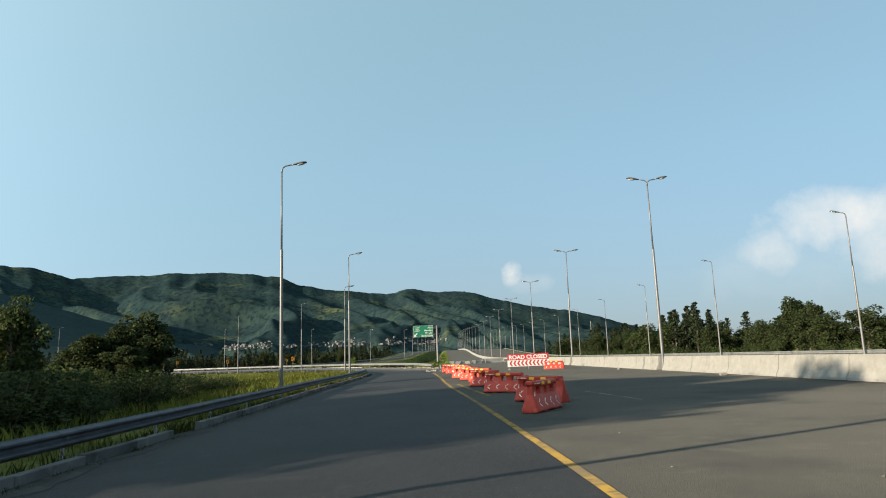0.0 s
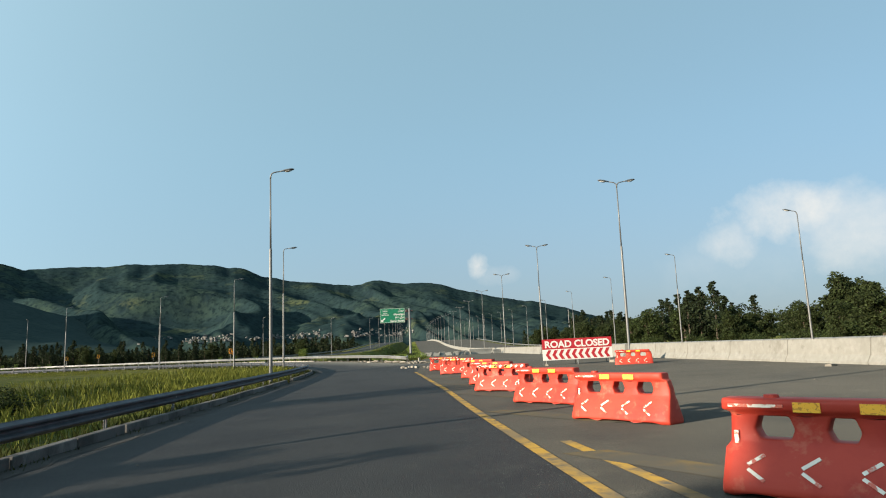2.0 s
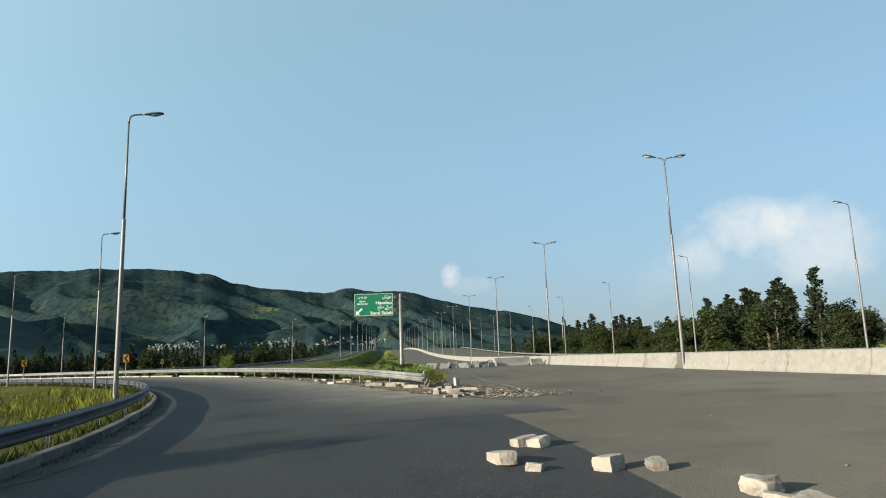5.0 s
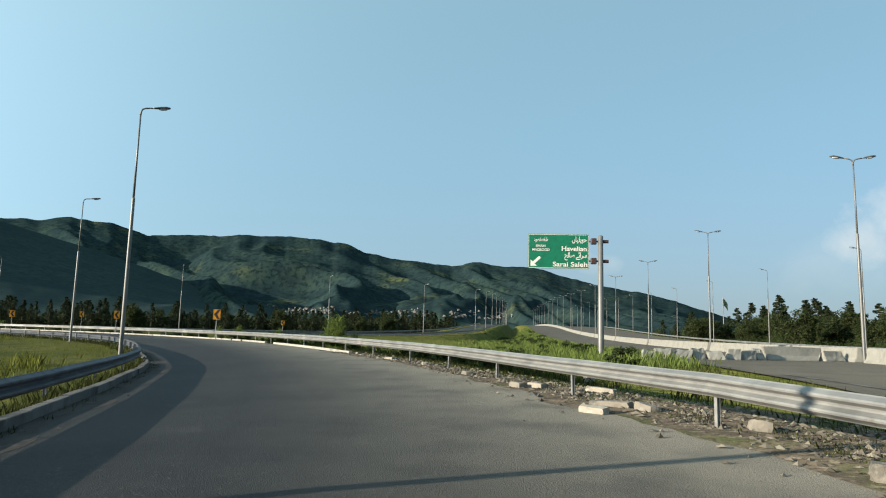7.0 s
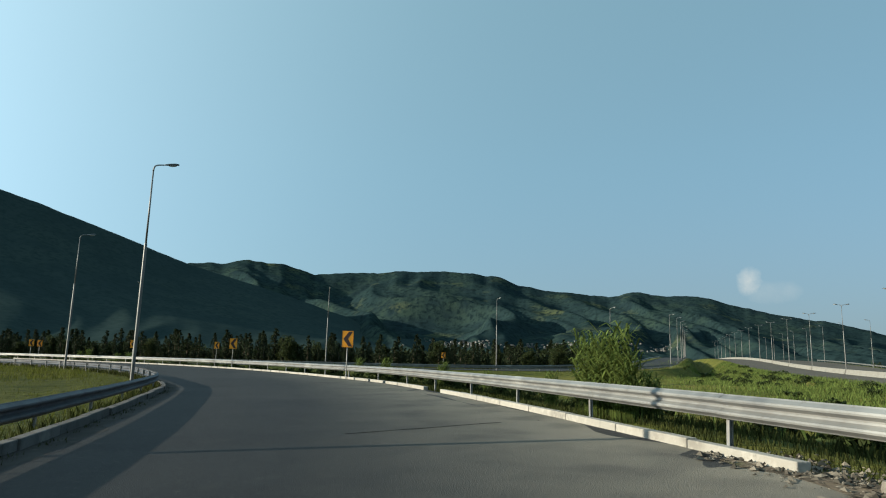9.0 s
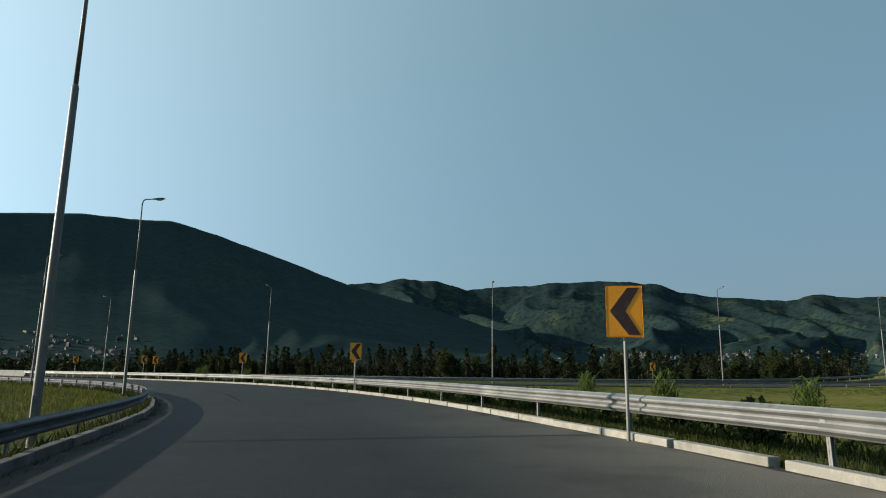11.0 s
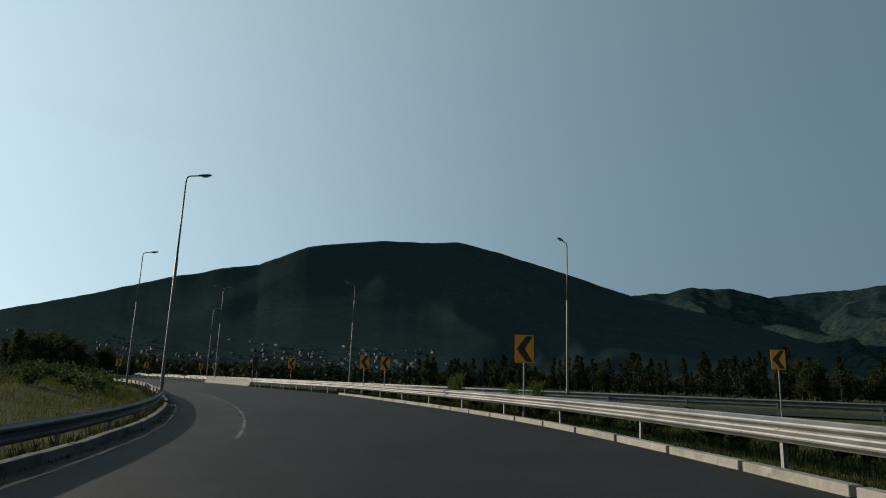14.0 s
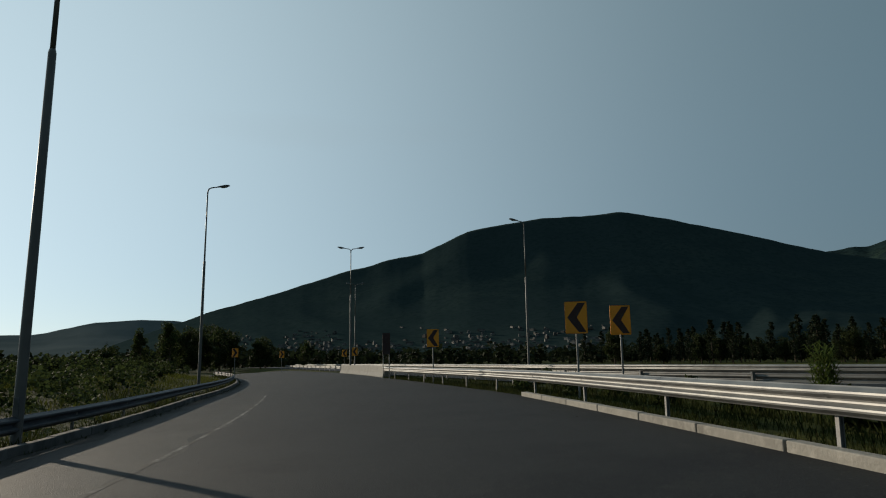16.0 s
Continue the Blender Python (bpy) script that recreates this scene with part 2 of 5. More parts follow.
M_PLASTIC = material("red_plastic", (0.37, 0.0396, 0.0224), 0.52, spots=[((0.284, 0.0224, 0.0138), 2.2, 0.45, 0.7, 6), ((0.43, 0.129, 0.0774), 6, 0.58, 0.78, 7), ((0.206, 0.0387, 0.0275), 1.3, 0.58, 0.75, 7), ((0.138, 0.0602, 0.043), 13, 0.66, 0.76, 6)], bump=0.15, bump_scale=10, vary=0.15, spec=0.22)
M_TAPE = material("reflective_tape", (0.66, 0.6, 0.5), 0.5, spots=[((0.5, 0.09, 0.05), 15, 0.53, 0.56, 1), ((0.4, 0.34, 0.27), 30, 0.55, 0.7, 4)])
M_TAPE_Y = material("yellow_label", (0.85, 0.42, 0.03), 0.5, spots=[((0.5, 0.2, 0.02), 40, 0.55, 0.6, 2)])
M_WHITE = material("white_paint", (0.493, 0.475, 0.44), 0.6, spots=[((0.528, 0.502, 0.458), 4, 0.5, 0.8, 5)])
M_RED = material("red_sheeting", (0.29, 0.01, 0.016), 0.45, spots=[((0.3, 0.01, 0.015), 3, 0.5, 0.7, 4)])
M_GREEN = material("green_sheeting", (0.0, 0.105, 0.05), 0.4, spots=[((0.0, 0.08, 0.04), 2, 0.45, 0.7, 3)])
M_ORANGE = material("amber_sheeting", (0.8, 0.3, 0.008), 0.45, spots=[((0.66, 0.23, 0.008), 3, 0.5, 0.75, 4)])
M_BLACK = material("black_paint", (0.03, 0.009, 0.007), 0.6, spots=[((0.04, 0.03, 0.025), 5, 0.5, 0.7, 3)])
M_YELLOW = material("worn_yellow_line", (0.2, 0.128, 0.03), 0.9, spots=[((0.1, 0.078, 0.045), 0.7, 0.46, 0.6, 8), ((0.06, 0.055, 0.046), 5, 0.5, 0.66, 7)], world_space=True, spec=0.05, matt=1.0)
M_HATCH = material("faint_yellow_hatching", (0.08, 0.06, 0.028), 0.9, spots=[((0.046, 0.044, 0.037), 0.8, 0.38, 0.54, 8), ((0.046, 0.044, 0.037), 3, 0.4, 0.58, 8)], world_space=True, spec=0.05, matt=1.0)
M_LINE = material("worn_white_line", (0.17, 0.167, 0.16), 0.9, spots=[((0.06, 0.058, 0.055), 0.9, 0.4, 0.58, 8), ((0.05, 0.049, 0.047), 8, 0.48, 0.64, 6)], world_space=True, spec=0.1)
M_CRACK = material("tar_seam", (0.01, 0.01, 0.011), 0.9, spots=[((0.025, 0.025, 0.024), 3, 0.55, 0.75, 4)], spec=0.04)
M_STONE = material("broken_concrete", (0.19, 0.17, 0.14), 0.92, spots=[((0.09, 0.08, 0.065), 3, 0.45, 0.65, 6), ((0.26, 0.24, 0.2), 9, 0.55, 0.75, 4)], bump=0.7, bump_scale=20, vary=0.4)
M_PEBBLE = material("debris", (0.1, 0.088, 0.07), 0.95, vary=0.75, island=1, spec=0.08)
M_BARK = material("bark", (0.09, 0.065, 0.045), 0.95, spots=[((0.04, 0.03, 0.022), 7, 0.45, 0.65, 5)], bump=0.7, bump_scale=22)
M_LEAF_DARK = material("dark_leaves", (0.0302, 0.0403, 0.0137), 0.75, vary=0.6, island=1, spec=0.12, thin=0.4)
M_LEAF_MID = material("green_leaves", (0.0365, 0.0502, 0.016), 0.75, vary=0.6, island=1, spec=0.12, thin=0.4)
M_LEAF_POPLAR = material("poplar_leaves", (0.0173, 0.0245, 0.0108), 0.8, vary=0.5, island=1, spec=0.12, thin=0.2)
M_LEAF_FAR = material("far_leaves", (0.019, 0.026, 0.012), 0.85, vary=0.5, island=1, spec=0.06, thin=0.2)
M_GRASS = material("grass_blades", (0.0828, 0.09, 0.018), 0.88, vary=0.5, island=1, spec=0.05, thin=0.28)
M_ROUGH = material("rough_grass", (0.0312, 0.0367, 0.0109), 0.9, vary=0.6, island=1, spec=0.05, thin=0.3)
M_REED = material("reed_leaves", (0.088, 0.118, 0.03), 0.85, vary=0.45, island=1, spec=0.06, thin=0.35)
M_HOUSE = material("house_render", (0.112, 0.111, 0.105), 0.9, spots=[((0.084, 0.0784, 0.07), 0.3, 0.45, 0.7, 4)], vary=0.5)
M_VILLAGE = material("village_walls", (0.0935, 0.0924, 0.088), 0.9, vary=0.7, island=1)
M_ROOF = material("house_roof", (0.12, 0.114, 0.108), 0.9, vary=0.3)
M_FLAG = material("flag_cloth", (0.02, 0.04, 0.03), 0.85, spots=[((0.03, 0.07, 0.04), 2, 0.5, 0.6, 2)])


# ---- building helpers ----
def mesh_of(bm, name, mat, smooth=False, crease=None):
    me = bpy.data.meshes.new(name)
    bm.to_mesh(me)
    bm.free()
    me.materials.append(mat)
    if smooth or crease:
        me.polygons.foreach_set("use_smooth", [True] * len(me.polygons))
    if crease:
        me.set_sharp_from_angle(angle=radians(crease))
    return me


def part(name, bm, mat, parent, label="", smooth=False, m=None):
    ob = new(name, bm if isinstance(bm, bpy.types.Mesh) else mesh_of(bm, name, mat, smooth))
    ob.parent = parent
    if m is not None:
        ob.matrix_basis = m
    return tagged(ob, label)


def sheet(name, verts, faces, mat, smooth=True):
    me = bpy.data.meshes.new(name)
    me.from_pydata([tuple(map(float, v)) for v in verts], [], [tuple(map(int, q)) for q in faces])
    me.materials.append(mat)
    if smooth:
        me.polygons.foreach_set("use_smooth", [True] * len(me.polygons))
    me.update()
    return me


def box(bm, x0, y0, z0, x1, y1, z1, bevel=0.0):
    r = bmesh.ops.create_cube(bm, size=1.0, matrix=Matrix.Translation(((x0 + x1) / 2, (y0 + y1) / 2, (z0 + z1) / 2)) @ Matrix.Diagonal((x1 - x0, y1 - y0, z1 - z0, 1)))
    if bevel:
        edges = list({e for v in r["verts"] for e in v.link_edges})
        bmesh.ops.bevel(bm, geom=edges, offset=bevel, segments=2, affect="EDGES", profile=0.5)
    return bm


def tube(bm, pts, radii, sides=10, caps=True):
    """A round tube through pts, with a radius at each."""
    rings = []
    for i, p in enumerate(pts):
        a, b = Vector(pts[max(i - 1, 0)]), Vector(pts[min(i + 1, len(pts) - 1)])
        q = (b - a).normalized().to_track_quat("Z", "Y")
        rings.append([bm.verts.new(Vector(p) + q @ Vector((math.cos(2 * math.pi * k / sides) * radii[i], math.sin(2 * math.pi * k / sides) * radii[i], 0))) for k in range(sides)])
    for r0, r1 in zip(rings, rings[1:]):
        for k in range(sides):
            bm.faces.new((r0[k], r0[(k + 1) % sides], r1[(k + 1) % sides], r1[k]))
    if caps:
        bm.faces.new(list(reversed(rings[0])))
        bm.faces.new(rings[-1])
    return bm


def prism(bm, outline, y0, y1):
    """A flat outline of (x, z) points, thickened from y0 to y1."""
    a, b = [bm.verts.new((x, y0, z)) for x, z in outline], [bm.verts.new((x, y1, z)) for x, z in outline]
    bm.faces.new(a)
    bm.faces.new(list(reversed(b)))
    for i in range(len(outline)):
        j = (i + 1) % len(outline)
        bm.faces.new((a[j], a[i], b[i], b[j]))
    bmesh.ops.recalc_face_normals(bm, faces=bm.faces[:])
    return bm


def lettering(text, size, width, x, y, z, turn, mat, parent, name="lettering", align="LEFT", bold=0.0):
    """Words in the built-in font, standing upright on a board, stretched to a width."""
    cu = bpy.data.curves.new("text", "FONT")
    cu.body, cu.size, cu.extrude, cu.offset = text, size, 0.004, bold
    tmp = new("text", cu)
    dg = bpy.context.evaluated_depsgraph_get()
    dg.update()
    me = bpy.data.meshes.new_from_object(tmp.evaluated_get(dg))
    bpy.data.objects.remove(tmp)
    xs = [v.co.x for v in me.vertices]
    k, x0 = width / (max(xs) - min(xs)), min(xs)
    for v in me.vertices:
        v.co = ((v.co.x - x0) * k, v.co.y, v.co.z)
    me.materials.clear()
    me.materials.append(mat)
    ob = new(name, me)
    ob.parent = parent
    ob.matrix_basis = pose(x - (width if align == "RIGHT" else 0), y, z, 90, 0, turn)
    return ob


def smooth01(v):
    v = np.clip(v, 0, 1)
    return v * v * (3 - 2 * v)


# ---- the road's axis, edges and heights ----
AXIS = np.array([(0.9, -30.0), (0.0, 0.0), (-0.8, 19.2), (-1.9, 38.2), (-2.3, 46.9), (-4.1, 72.5), (-5.6, 80.8), (-8.7, 92.4), (-13.0, 103.9), (-16.7, 111.6), (-31.2, 133.5), (-37.5, 140.1), (-46.9, 148.5), (-57.4, 155.9), (-68.7, 162.0), (-80.5, 166.4), (-96.0, 170.5), (-111.7, 173.4), (-127.6, 175.2), (-143.6, 175.7), (-159.6, 174.9), (-175.5, 173.0)])


def dense(p, n=24):
    out = []
    for i in range(len(p) - 1):
        p0, p1, p2, p3 = p[max(i - 1, 0)], p[i], p[i + 1], p[min(i + 2, len(p) - 1)]
        c = np.linalg.norm(p2 - p1)
        m1 = (p2 - p0) / (np.linalg.norm(p2 - p1) + np.linalg.norm(p1 - p0)) * c
        m2 = (p3 - p1) / (np.linalg.norm(p3 - p2) + np.linalg.norm(p2 - p1)) * c
        for k in range(n):
            t = k / n
            out.append((2 * t ** 3 - 3 * t ** 2 + 1) * p1 + (t ** 3 - 2 * t ** 2 + t) * m1 + (3 * t ** 2 - 2 * t ** 3) * p2 + (t ** 3 - t ** 2) * m2)
    return np.array(out + [p[-1]])


class Line:
    """A curve on the plan, by its length s and the offset u to its right."""

    def __init__(self, pts, zero=0):
        self.p = dense(np.array(pts, float))
        self.s = np.concatenate([[0], np.cumsum(np.linalg.norm(np.diff(self.p, axis=0), axis=1))])
        self.s -= zero
        g = np.gradient(self.p, axis=0)
        self.t = g / np.linalg.norm(g, axis=1)[:, None]

    def at(self, s, u=0.0):
        x, y = np.interp(s, self.s, self.p[:, 0]), np.interp(s, self.s, self.p[:, 1])
        tx, ty = np.interp(s, self.s, self.t[:, 0]), np.interp(s, self.s, self.t[:, 1])
        return x + ty * u, y - tx * u

    def turn(self, s):
        return math.degrees(math.atan2(-np.interp(s, self.s, self.t[:, 0]), np.interp(s, self.s, self.t[:, 1])))

    def near(self, x, y):
        x, y = np.atleast_1d(x).ravel(), np.atleast_1d(y).ravel()
        s, u = np.empty(len(x)), np.empty(len(x))
        for i in range(0, len(x), 4000):
            e = np.stack([x[i:i + 4000], y[i:i + 4000]], 1)[:, None, :] - self.p[None]
            k = np.argmin((e ** 2).sum(2), 1)
            d, t = e[np.arange(len(k)), k], self.t[k]
            s[i:i + 4000] = self.s[k] + (d * t).sum(1)
            u[i:i + 4000] = d[:, 0] * t[:, 1] - d[:, 1] * t[:, 0]
        return s, u


RAMP = Line(AXIS, 30.0)
SLIP = Line([(-264, 178), (-207, 184), (-162, 185), (-128, 184.2), (-96, 186), (-69, 196.2), (-47, 213), (-31, 233), (-20.8, 260), (-18.5, 298), (-14.4, 390), (-12.2, 500), (-11.8, 640)])
LEFT_S, LEFT_U = [-30, 0, 20, 45, 65, 85, 110, 122, 142, 159, 180, 194, 209, 229, 264, 304], [-5.9, -5.9, -5.6, -4.9, -4.1, -3.7, -3.8, -3.7, -4.2, -4.3, -4.95, -5.5, -6.3, -7.4, -7.2, -7.0]
RIGHT_S, RIGHT_U = [60, 85, 100, 117, 132, 150, 170, 192, 208, 220, 233, 245, 266, 304], [5.6, 5.75, 5.2, 5.2, 5.5, 5.15, 5.05, 4.85, 4.3, 4.05, 3.15, 2.6, 2.95, 3.3]
WALL_X, HIGHWAY_END = 13.5, 620.0


def left_edge(s):
    return np.interp(s, LEFT_S, LEFT_U)


def right_edge(s):
    return np.interp(s, RIGHT_S, RIGHT_U)


def fall(u, s):
    """The road leans towards the inside of its bend; before the bend its right half lies nearly flat."""
    k = smooth01((np.asarray(s, float) - 82) / 45)
    u = np.asarray(u, float)
    return 0.04 * np.clip(u, -8, 0) + k * 0.04 * np.clip(u, 0, 5) + (1 - k) * 0.012 * np.clip(u, 0, 16)


def rise(y):
    """The highway climbs towards the hills."""
    y = np.asarray(y, float)
    return np.where(y < 150, 0, np.where(y < 320, 0.00011 * (y - 150) ** 2, 3.18 + 0.0374 * (y - 320) * np.exp(-np.clip(y - 320, 0, 900) / 300)))


def highway_left(y):
    return np.interp(y, [70, 80, 92, 108, 130, 640], [-1.5, -0.3, 0.3, 1.4, 2.0, 2.0])


def ground_height(x, y):
    x, y = np.atleast_1d(np.asarray(x, float)).ravel(), np.atleast_1d(np.asarray(y, float)).ravel()
    s, u = RAMP.near(x, y)
    s2, u2 = SLIP.near(x, y)
    far = np.hypot(x, y - 100)
    field = -0.55 + 0.35 * np.array([noise.noise(Vector((a / 17, b / 17, 0))) for a, b in zip(x, y)]) * smooth01(1.5 - far / 800)
    field = field - 1.3 * smooth01((s - 185) / 50) * smooth01((-u - 15) / 10) * smooth01(1.5 - far / 600)
    field = field + 0.9 * smooth01((s - 190) / 30) * smooth01((-u - 7) / 4) * (1 - smooth01((-u - 14) / 8)) * (s < 295)
    le, re = left_edge(s), np.where(s < 80, 20.0, right_edge(s))
    out = np.maximum(np.maximum(le - 1.6 - u, u - re - 1.5), 0)
    w1 = (1 - smooth01(out / 6)) * (s > -29.9) * (s < 299)
    z1 = fall(u, s)
    hl = highway_left(y)
    w2 = (1 - smooth01(np.maximum(np.maximum(hl - 1.0 - x, x - 36), 0) / 7)) * (y > 78) * (y < HIGHWAY_END)
    w2 = np.maximum(w2, (1 - smooth01(np.maximum(np.maximum(5 - x, x - 36), 0) / 7)) * (y <= 78) * (y > -100))
    z2 = np.where(x > 12.4, 0.2, 0.05 + 0.15 * smooth01((y - 82) / 25)) + rise(y)
    w3 = (1 - smooth01((np.abs(u2) - 6.5) / 5)) * (s2 > 0.1) * (s2 < SLIP.s[-1] - 0.1)
    z3 = 0.15 + rise(y) * smooth01((y - 200) / 60)
    top = np.maximum(np.maximum(w1, w2), w3)
    tot = w1 ** 2 + w2 ** 2 + w3 ** 2 + 1e-9
    zr = (w1 ** 2 * z1 + w2 ** 2 * z2 + w3 ** 2 * z3) / tot
    return top * (zr - 0.07) + (1 - top) * field


def surface(x, y):
    return float(ground_height(x, y)[0])


# ---- ground and roads ----
def spread(lo, hi, step, reach):
    """Even steps from lo to hi, then ever wider ones out to the reach."""
    mid, d, a, b = list(np.arange(lo, hi + 0.1, step)), step, [], []
    v = lo
    while v > -reach:
        d *= 1.18
        v -= d
        a.append(v)
    d, v = step, mid[-1]
    while v < reach:
        d *= 1.18
        v += d
        b.append(v)
    return np.array(a[::-1] + mid + b)


gx, gy = spread(-190, 60, 2.0, 4800), spread(-40, 250, 2.0, 4800)
GX, GY = np.meshgrid(gx, gy)
gz = ground_height(GX, GY)
nx, ny = len(gx), len(gy)
quads = [(j * nx + i, j * nx + i + 1, (j + 1) * nx + i + 1, (j + 1) * nx + i) for j in range(ny - 1) for i in range(nx - 1)]
ground = tagged(new("ground", sheet("ground", np.stack([GX.ravel(), GY.ravel(), gz], 1), quads, M_GROUND)), "rough grassy field with dry yellow patches", "ground", kind="structure")


def strip(name, rows, across, mat):
    """A paved strip: rows of (left, right) places, filled with across steps; heights come from z(x, y)."""
    v, f = [], []
    for row in rows:
        v.extend(row)
    n = across
    for j in range(len(rows) - 1):
        for i in range(n - 1):
            f.append((j * n + i, j * n + i + 1, (j + 1) * n + i + 1, (j + 1) * n + i))
    return sheet(name, v, f, mat)


def ramp_row(s, u0, u1, n, lift=0.0):
    row = []
    for u in np.linspace(u0, u1, n):
        x, y = RAMP.at(s, u)
        row.append((x, y, float(fall(u, s)) + lift))
    return row


def seam(s):
    """Where the dark ramp lane meets the bleached highway lanes."""
    return float(np.interp(s, [-30, 2, 30, 62, 80.5], [1.95, 1.9, 1.85, 2.35, 4.5]))


def wall_u(s):
    return (WALL_X - 0.05 - RAMP.at(s, 0)[0]) / math.cos(radians(RAMP.turn(s)))


def place_row(s, us):
    return [(*RAMP.at(s, u), float(fall(u, s))) for u in us]


steps = list(np.arange(-29, 80.1, 1.5)) + [80.5]
rows = [place_row(s, list(np.linspace(left_edge(s) - 0.02, 0, 10)) + list(np.linspace(0, seam(s), 4))[1:]) for s in steps]
tagged(new("road_1", strip("road_1", rows, 13, M_ASPHALT)), "dark asphalt lane leaving the highway", "road", kind="structure")
rows = [place_row(s, np.linspace(seam(s), wall_u(s), 14)) for s in steps]
tagged(new("road_6", strip("road_6", rows, 14, M_ASPHALT_OLD)), "bleached dusty asphalt of the closed carriageway", "road", kind="structure")
rows = [ramp_row(s, left_edge(s) - 0.02, right_edge(s) - 0.14, 14, 0.003) for s in np.arange(80.5, 299, 1.5)]
tagged(new("road_2", strip("road_2", rows, 14, M_ASPHALT)), "curving grey asphalt slip road", "road", kind="structure")
rows = []
for y in np.concatenate([np.arange(0, 40, 2), np.arange(40, 540, 6)]):
    # the first rows fan out from the end of road_1
    k = smooth01(y / 25)
    row = []
    for i in range(10):
        a = np.array(RAMP.at(80.5, 4.5 + i / 9 * ((WALL_X - 0.05 - RAMP.at(80.5, 0)[0]) / math.cos(radians(RAMP.turn(80.5))) - 4.5)))
        yy = a[1] + y
        left = highway_left(yy)
        x = (1 - k) * a[0] + k * (left + (WALL_X - 0.05 - left) * i / 9)
        z = (1 - k) * float(fall(4.5 + i / 9 * 13, 80.5)) + k * (0.2 + float(rise(yy)))
        row.append((x, yy, z - 0.002))
    rows.append(row)
tagged(new("road_3", strip("road_3", rows, 10, M_ASPHALT_OLD)), "closed asphalt highway climbing towards the hills", "road", kind="structure")
rows = [[(WALL_X + 0.6 + i * 2.5, y, 0.2 + float(rise(y))) for i in range(9)] for y in np.arange(-95, 616, 6)]
tagged(new("road_4", strip("road_4", rows, 9, M_ASPHALT_OLD)), "far asphalt carriageway behind the median wall", "road", kind="structure")
rows = []
for s in np.arange(1, SLIP.s[-1] - 1, 3):
    row = []
    for u in np.linspace(-4.2, 4.2, 6):
        x, y = SLIP.at(s, u)
        row.append((x, y, 0.15 + float(rise(y) * smooth01((y - 200) / 60))))
    rows.append(row)
tagged(new("road_5", strip("road_5", rows, 6, M_ASPHALT)), "second grey asphalt slip road beyond the rail", "road", kind="structure")


# ---- hills ----
def hills(name, label, profile, crest, foot, back, rough, slant, jag, seed, step, ox, oy, gully, mat):
    """A range of hills round the plain: profile gives (turn, height in degrees) of its skyline."""
    az = np.arange(profile[0][0], profile[-1][0] + 0.01, step)
    el = np.interp(az, [p[0] for p in profile], [p[1] for p in profile])
    el = el + jag * np.array([noise.fractal(Vector((a * 0.55, seed, 0)), 0.9, 2.1, 4) for a in az]) * smooth01(el / 2)
    rr = np.concatenate([np.linspace(foot, crest, 92), np.linspace(crest, back, 10)[1:]])
    v = []
    for a, e in zip(az, el):
        up = math.tan(radians(max(e, 0.02)))
        ca, sa = math.cos(radians(a)), math.sin(radians(a))
        for r in rr:
            k = (r - foot) / (crest - foot)
            x, y = -sa * r + ox, ca * r + oy
            # spurs that run slanting down from the crest, bent and branching
            bend = noise.noise(Vector((x / 800, y / 800, seed))) * 1.1 + noise.noise(Vector((x / 300, y / 300, seed + 2))) * 0.16
            arc = radians(a) * crest + (crest - r) * slant
            spur = 1 - 2 * (noise.noise(Vector((arc / 520 + bend, r / 2600, seed))) ** 2 + 0.012) ** 0.5
            side = 1 - 2 * (noise.noise(Vector((arc / 250 + bend * 1.7, r / 700, seed + 5))) ** 2 + 0.008) ** 0.5
            small = 1 - 2 * (noise.noise(Vector((arc / 130 + bend * 3, r / 420, seed + 9))) ** 2 + 0.004) ** 0.5
            fine = noise.fractal(Vector((x / 40, y / 40, seed)), 1.0, 2.0, 3)
            if r <= crest:
                p = 1.35 - rough * (1.15 * (spur - 0.5) + 0.5 * (side - 0.5) + gully * (small - 0.6))
                g = k ** max(p, 0.45) + 0.03 * gully * fine * k * (1 - k) * 4
                z = up * r * min(g, 1.0)
            else:
                z = up * crest * (1 - (r - crest) / (back - crest) * 0.95)
            v.append((x, y, z - 1.5))
    n, m = len(rr), len(az)
    f = [(i * n + j, i * n + j + 1, (i + 1) * n + j + 1, (i + 1) * n + j) for i in range(m - 1) for j in range(n - 1)]
    ob = new(name, sheet(name, v, [q[::-1] for q in f], mat))
    tagged(ob, label, "hill", kind="structure")
    return v, n, az


FAR_RANGE = [(-30, 0.2), (-26, 0.4), (-21.4, 0.75), (-18.1, 1.75), (-15.8, 2.5), (-11.5, 3.75), (-7.9, 4.32), (-4.8, 5.12), (-2.2, 5.82), (0.5, 5.9), (2.5, 6.2), (4.8, 5.85), (8.4, 6.15), (12.3, 6.72), (14.2, 7.48), (17, 7.72), (20.4, 7.8), (25.7, 7.46), (30.0, 7.12), (32.8, 7.85), (35.6, 7.95), (37.7, 7.62), (39.9, 7.42), (46, 6), (60, 4)]
BIG_HILL = [(12, 0.0), (17, 1.2), (22, 2.3), (28, 4.2), (34, 6.0), (40.0, 7.5), (46.1, 9.6), (51.3, 11.2), (55.1, 12.1), (58.5, 11.95), (61.9, 11.98), (65, 11.6), (68.3, 11.1), (72.3, 9.25), (74.3, 8.9), (79.5, 7.55), (84.6, 5.85), (88.9, 4.6), (92.0, 3.5), (95.4, 2.2), (99, 0.9), (103, 0.0)]
WEST_RANGE = [(84, 2.0), (89, 3.0), (92.8, 3.5), (95.4, 3.55), (98.8, 3.25), (101.9, 2.4), (107, 2.2), (117, 2.6), (130, 1.5)]
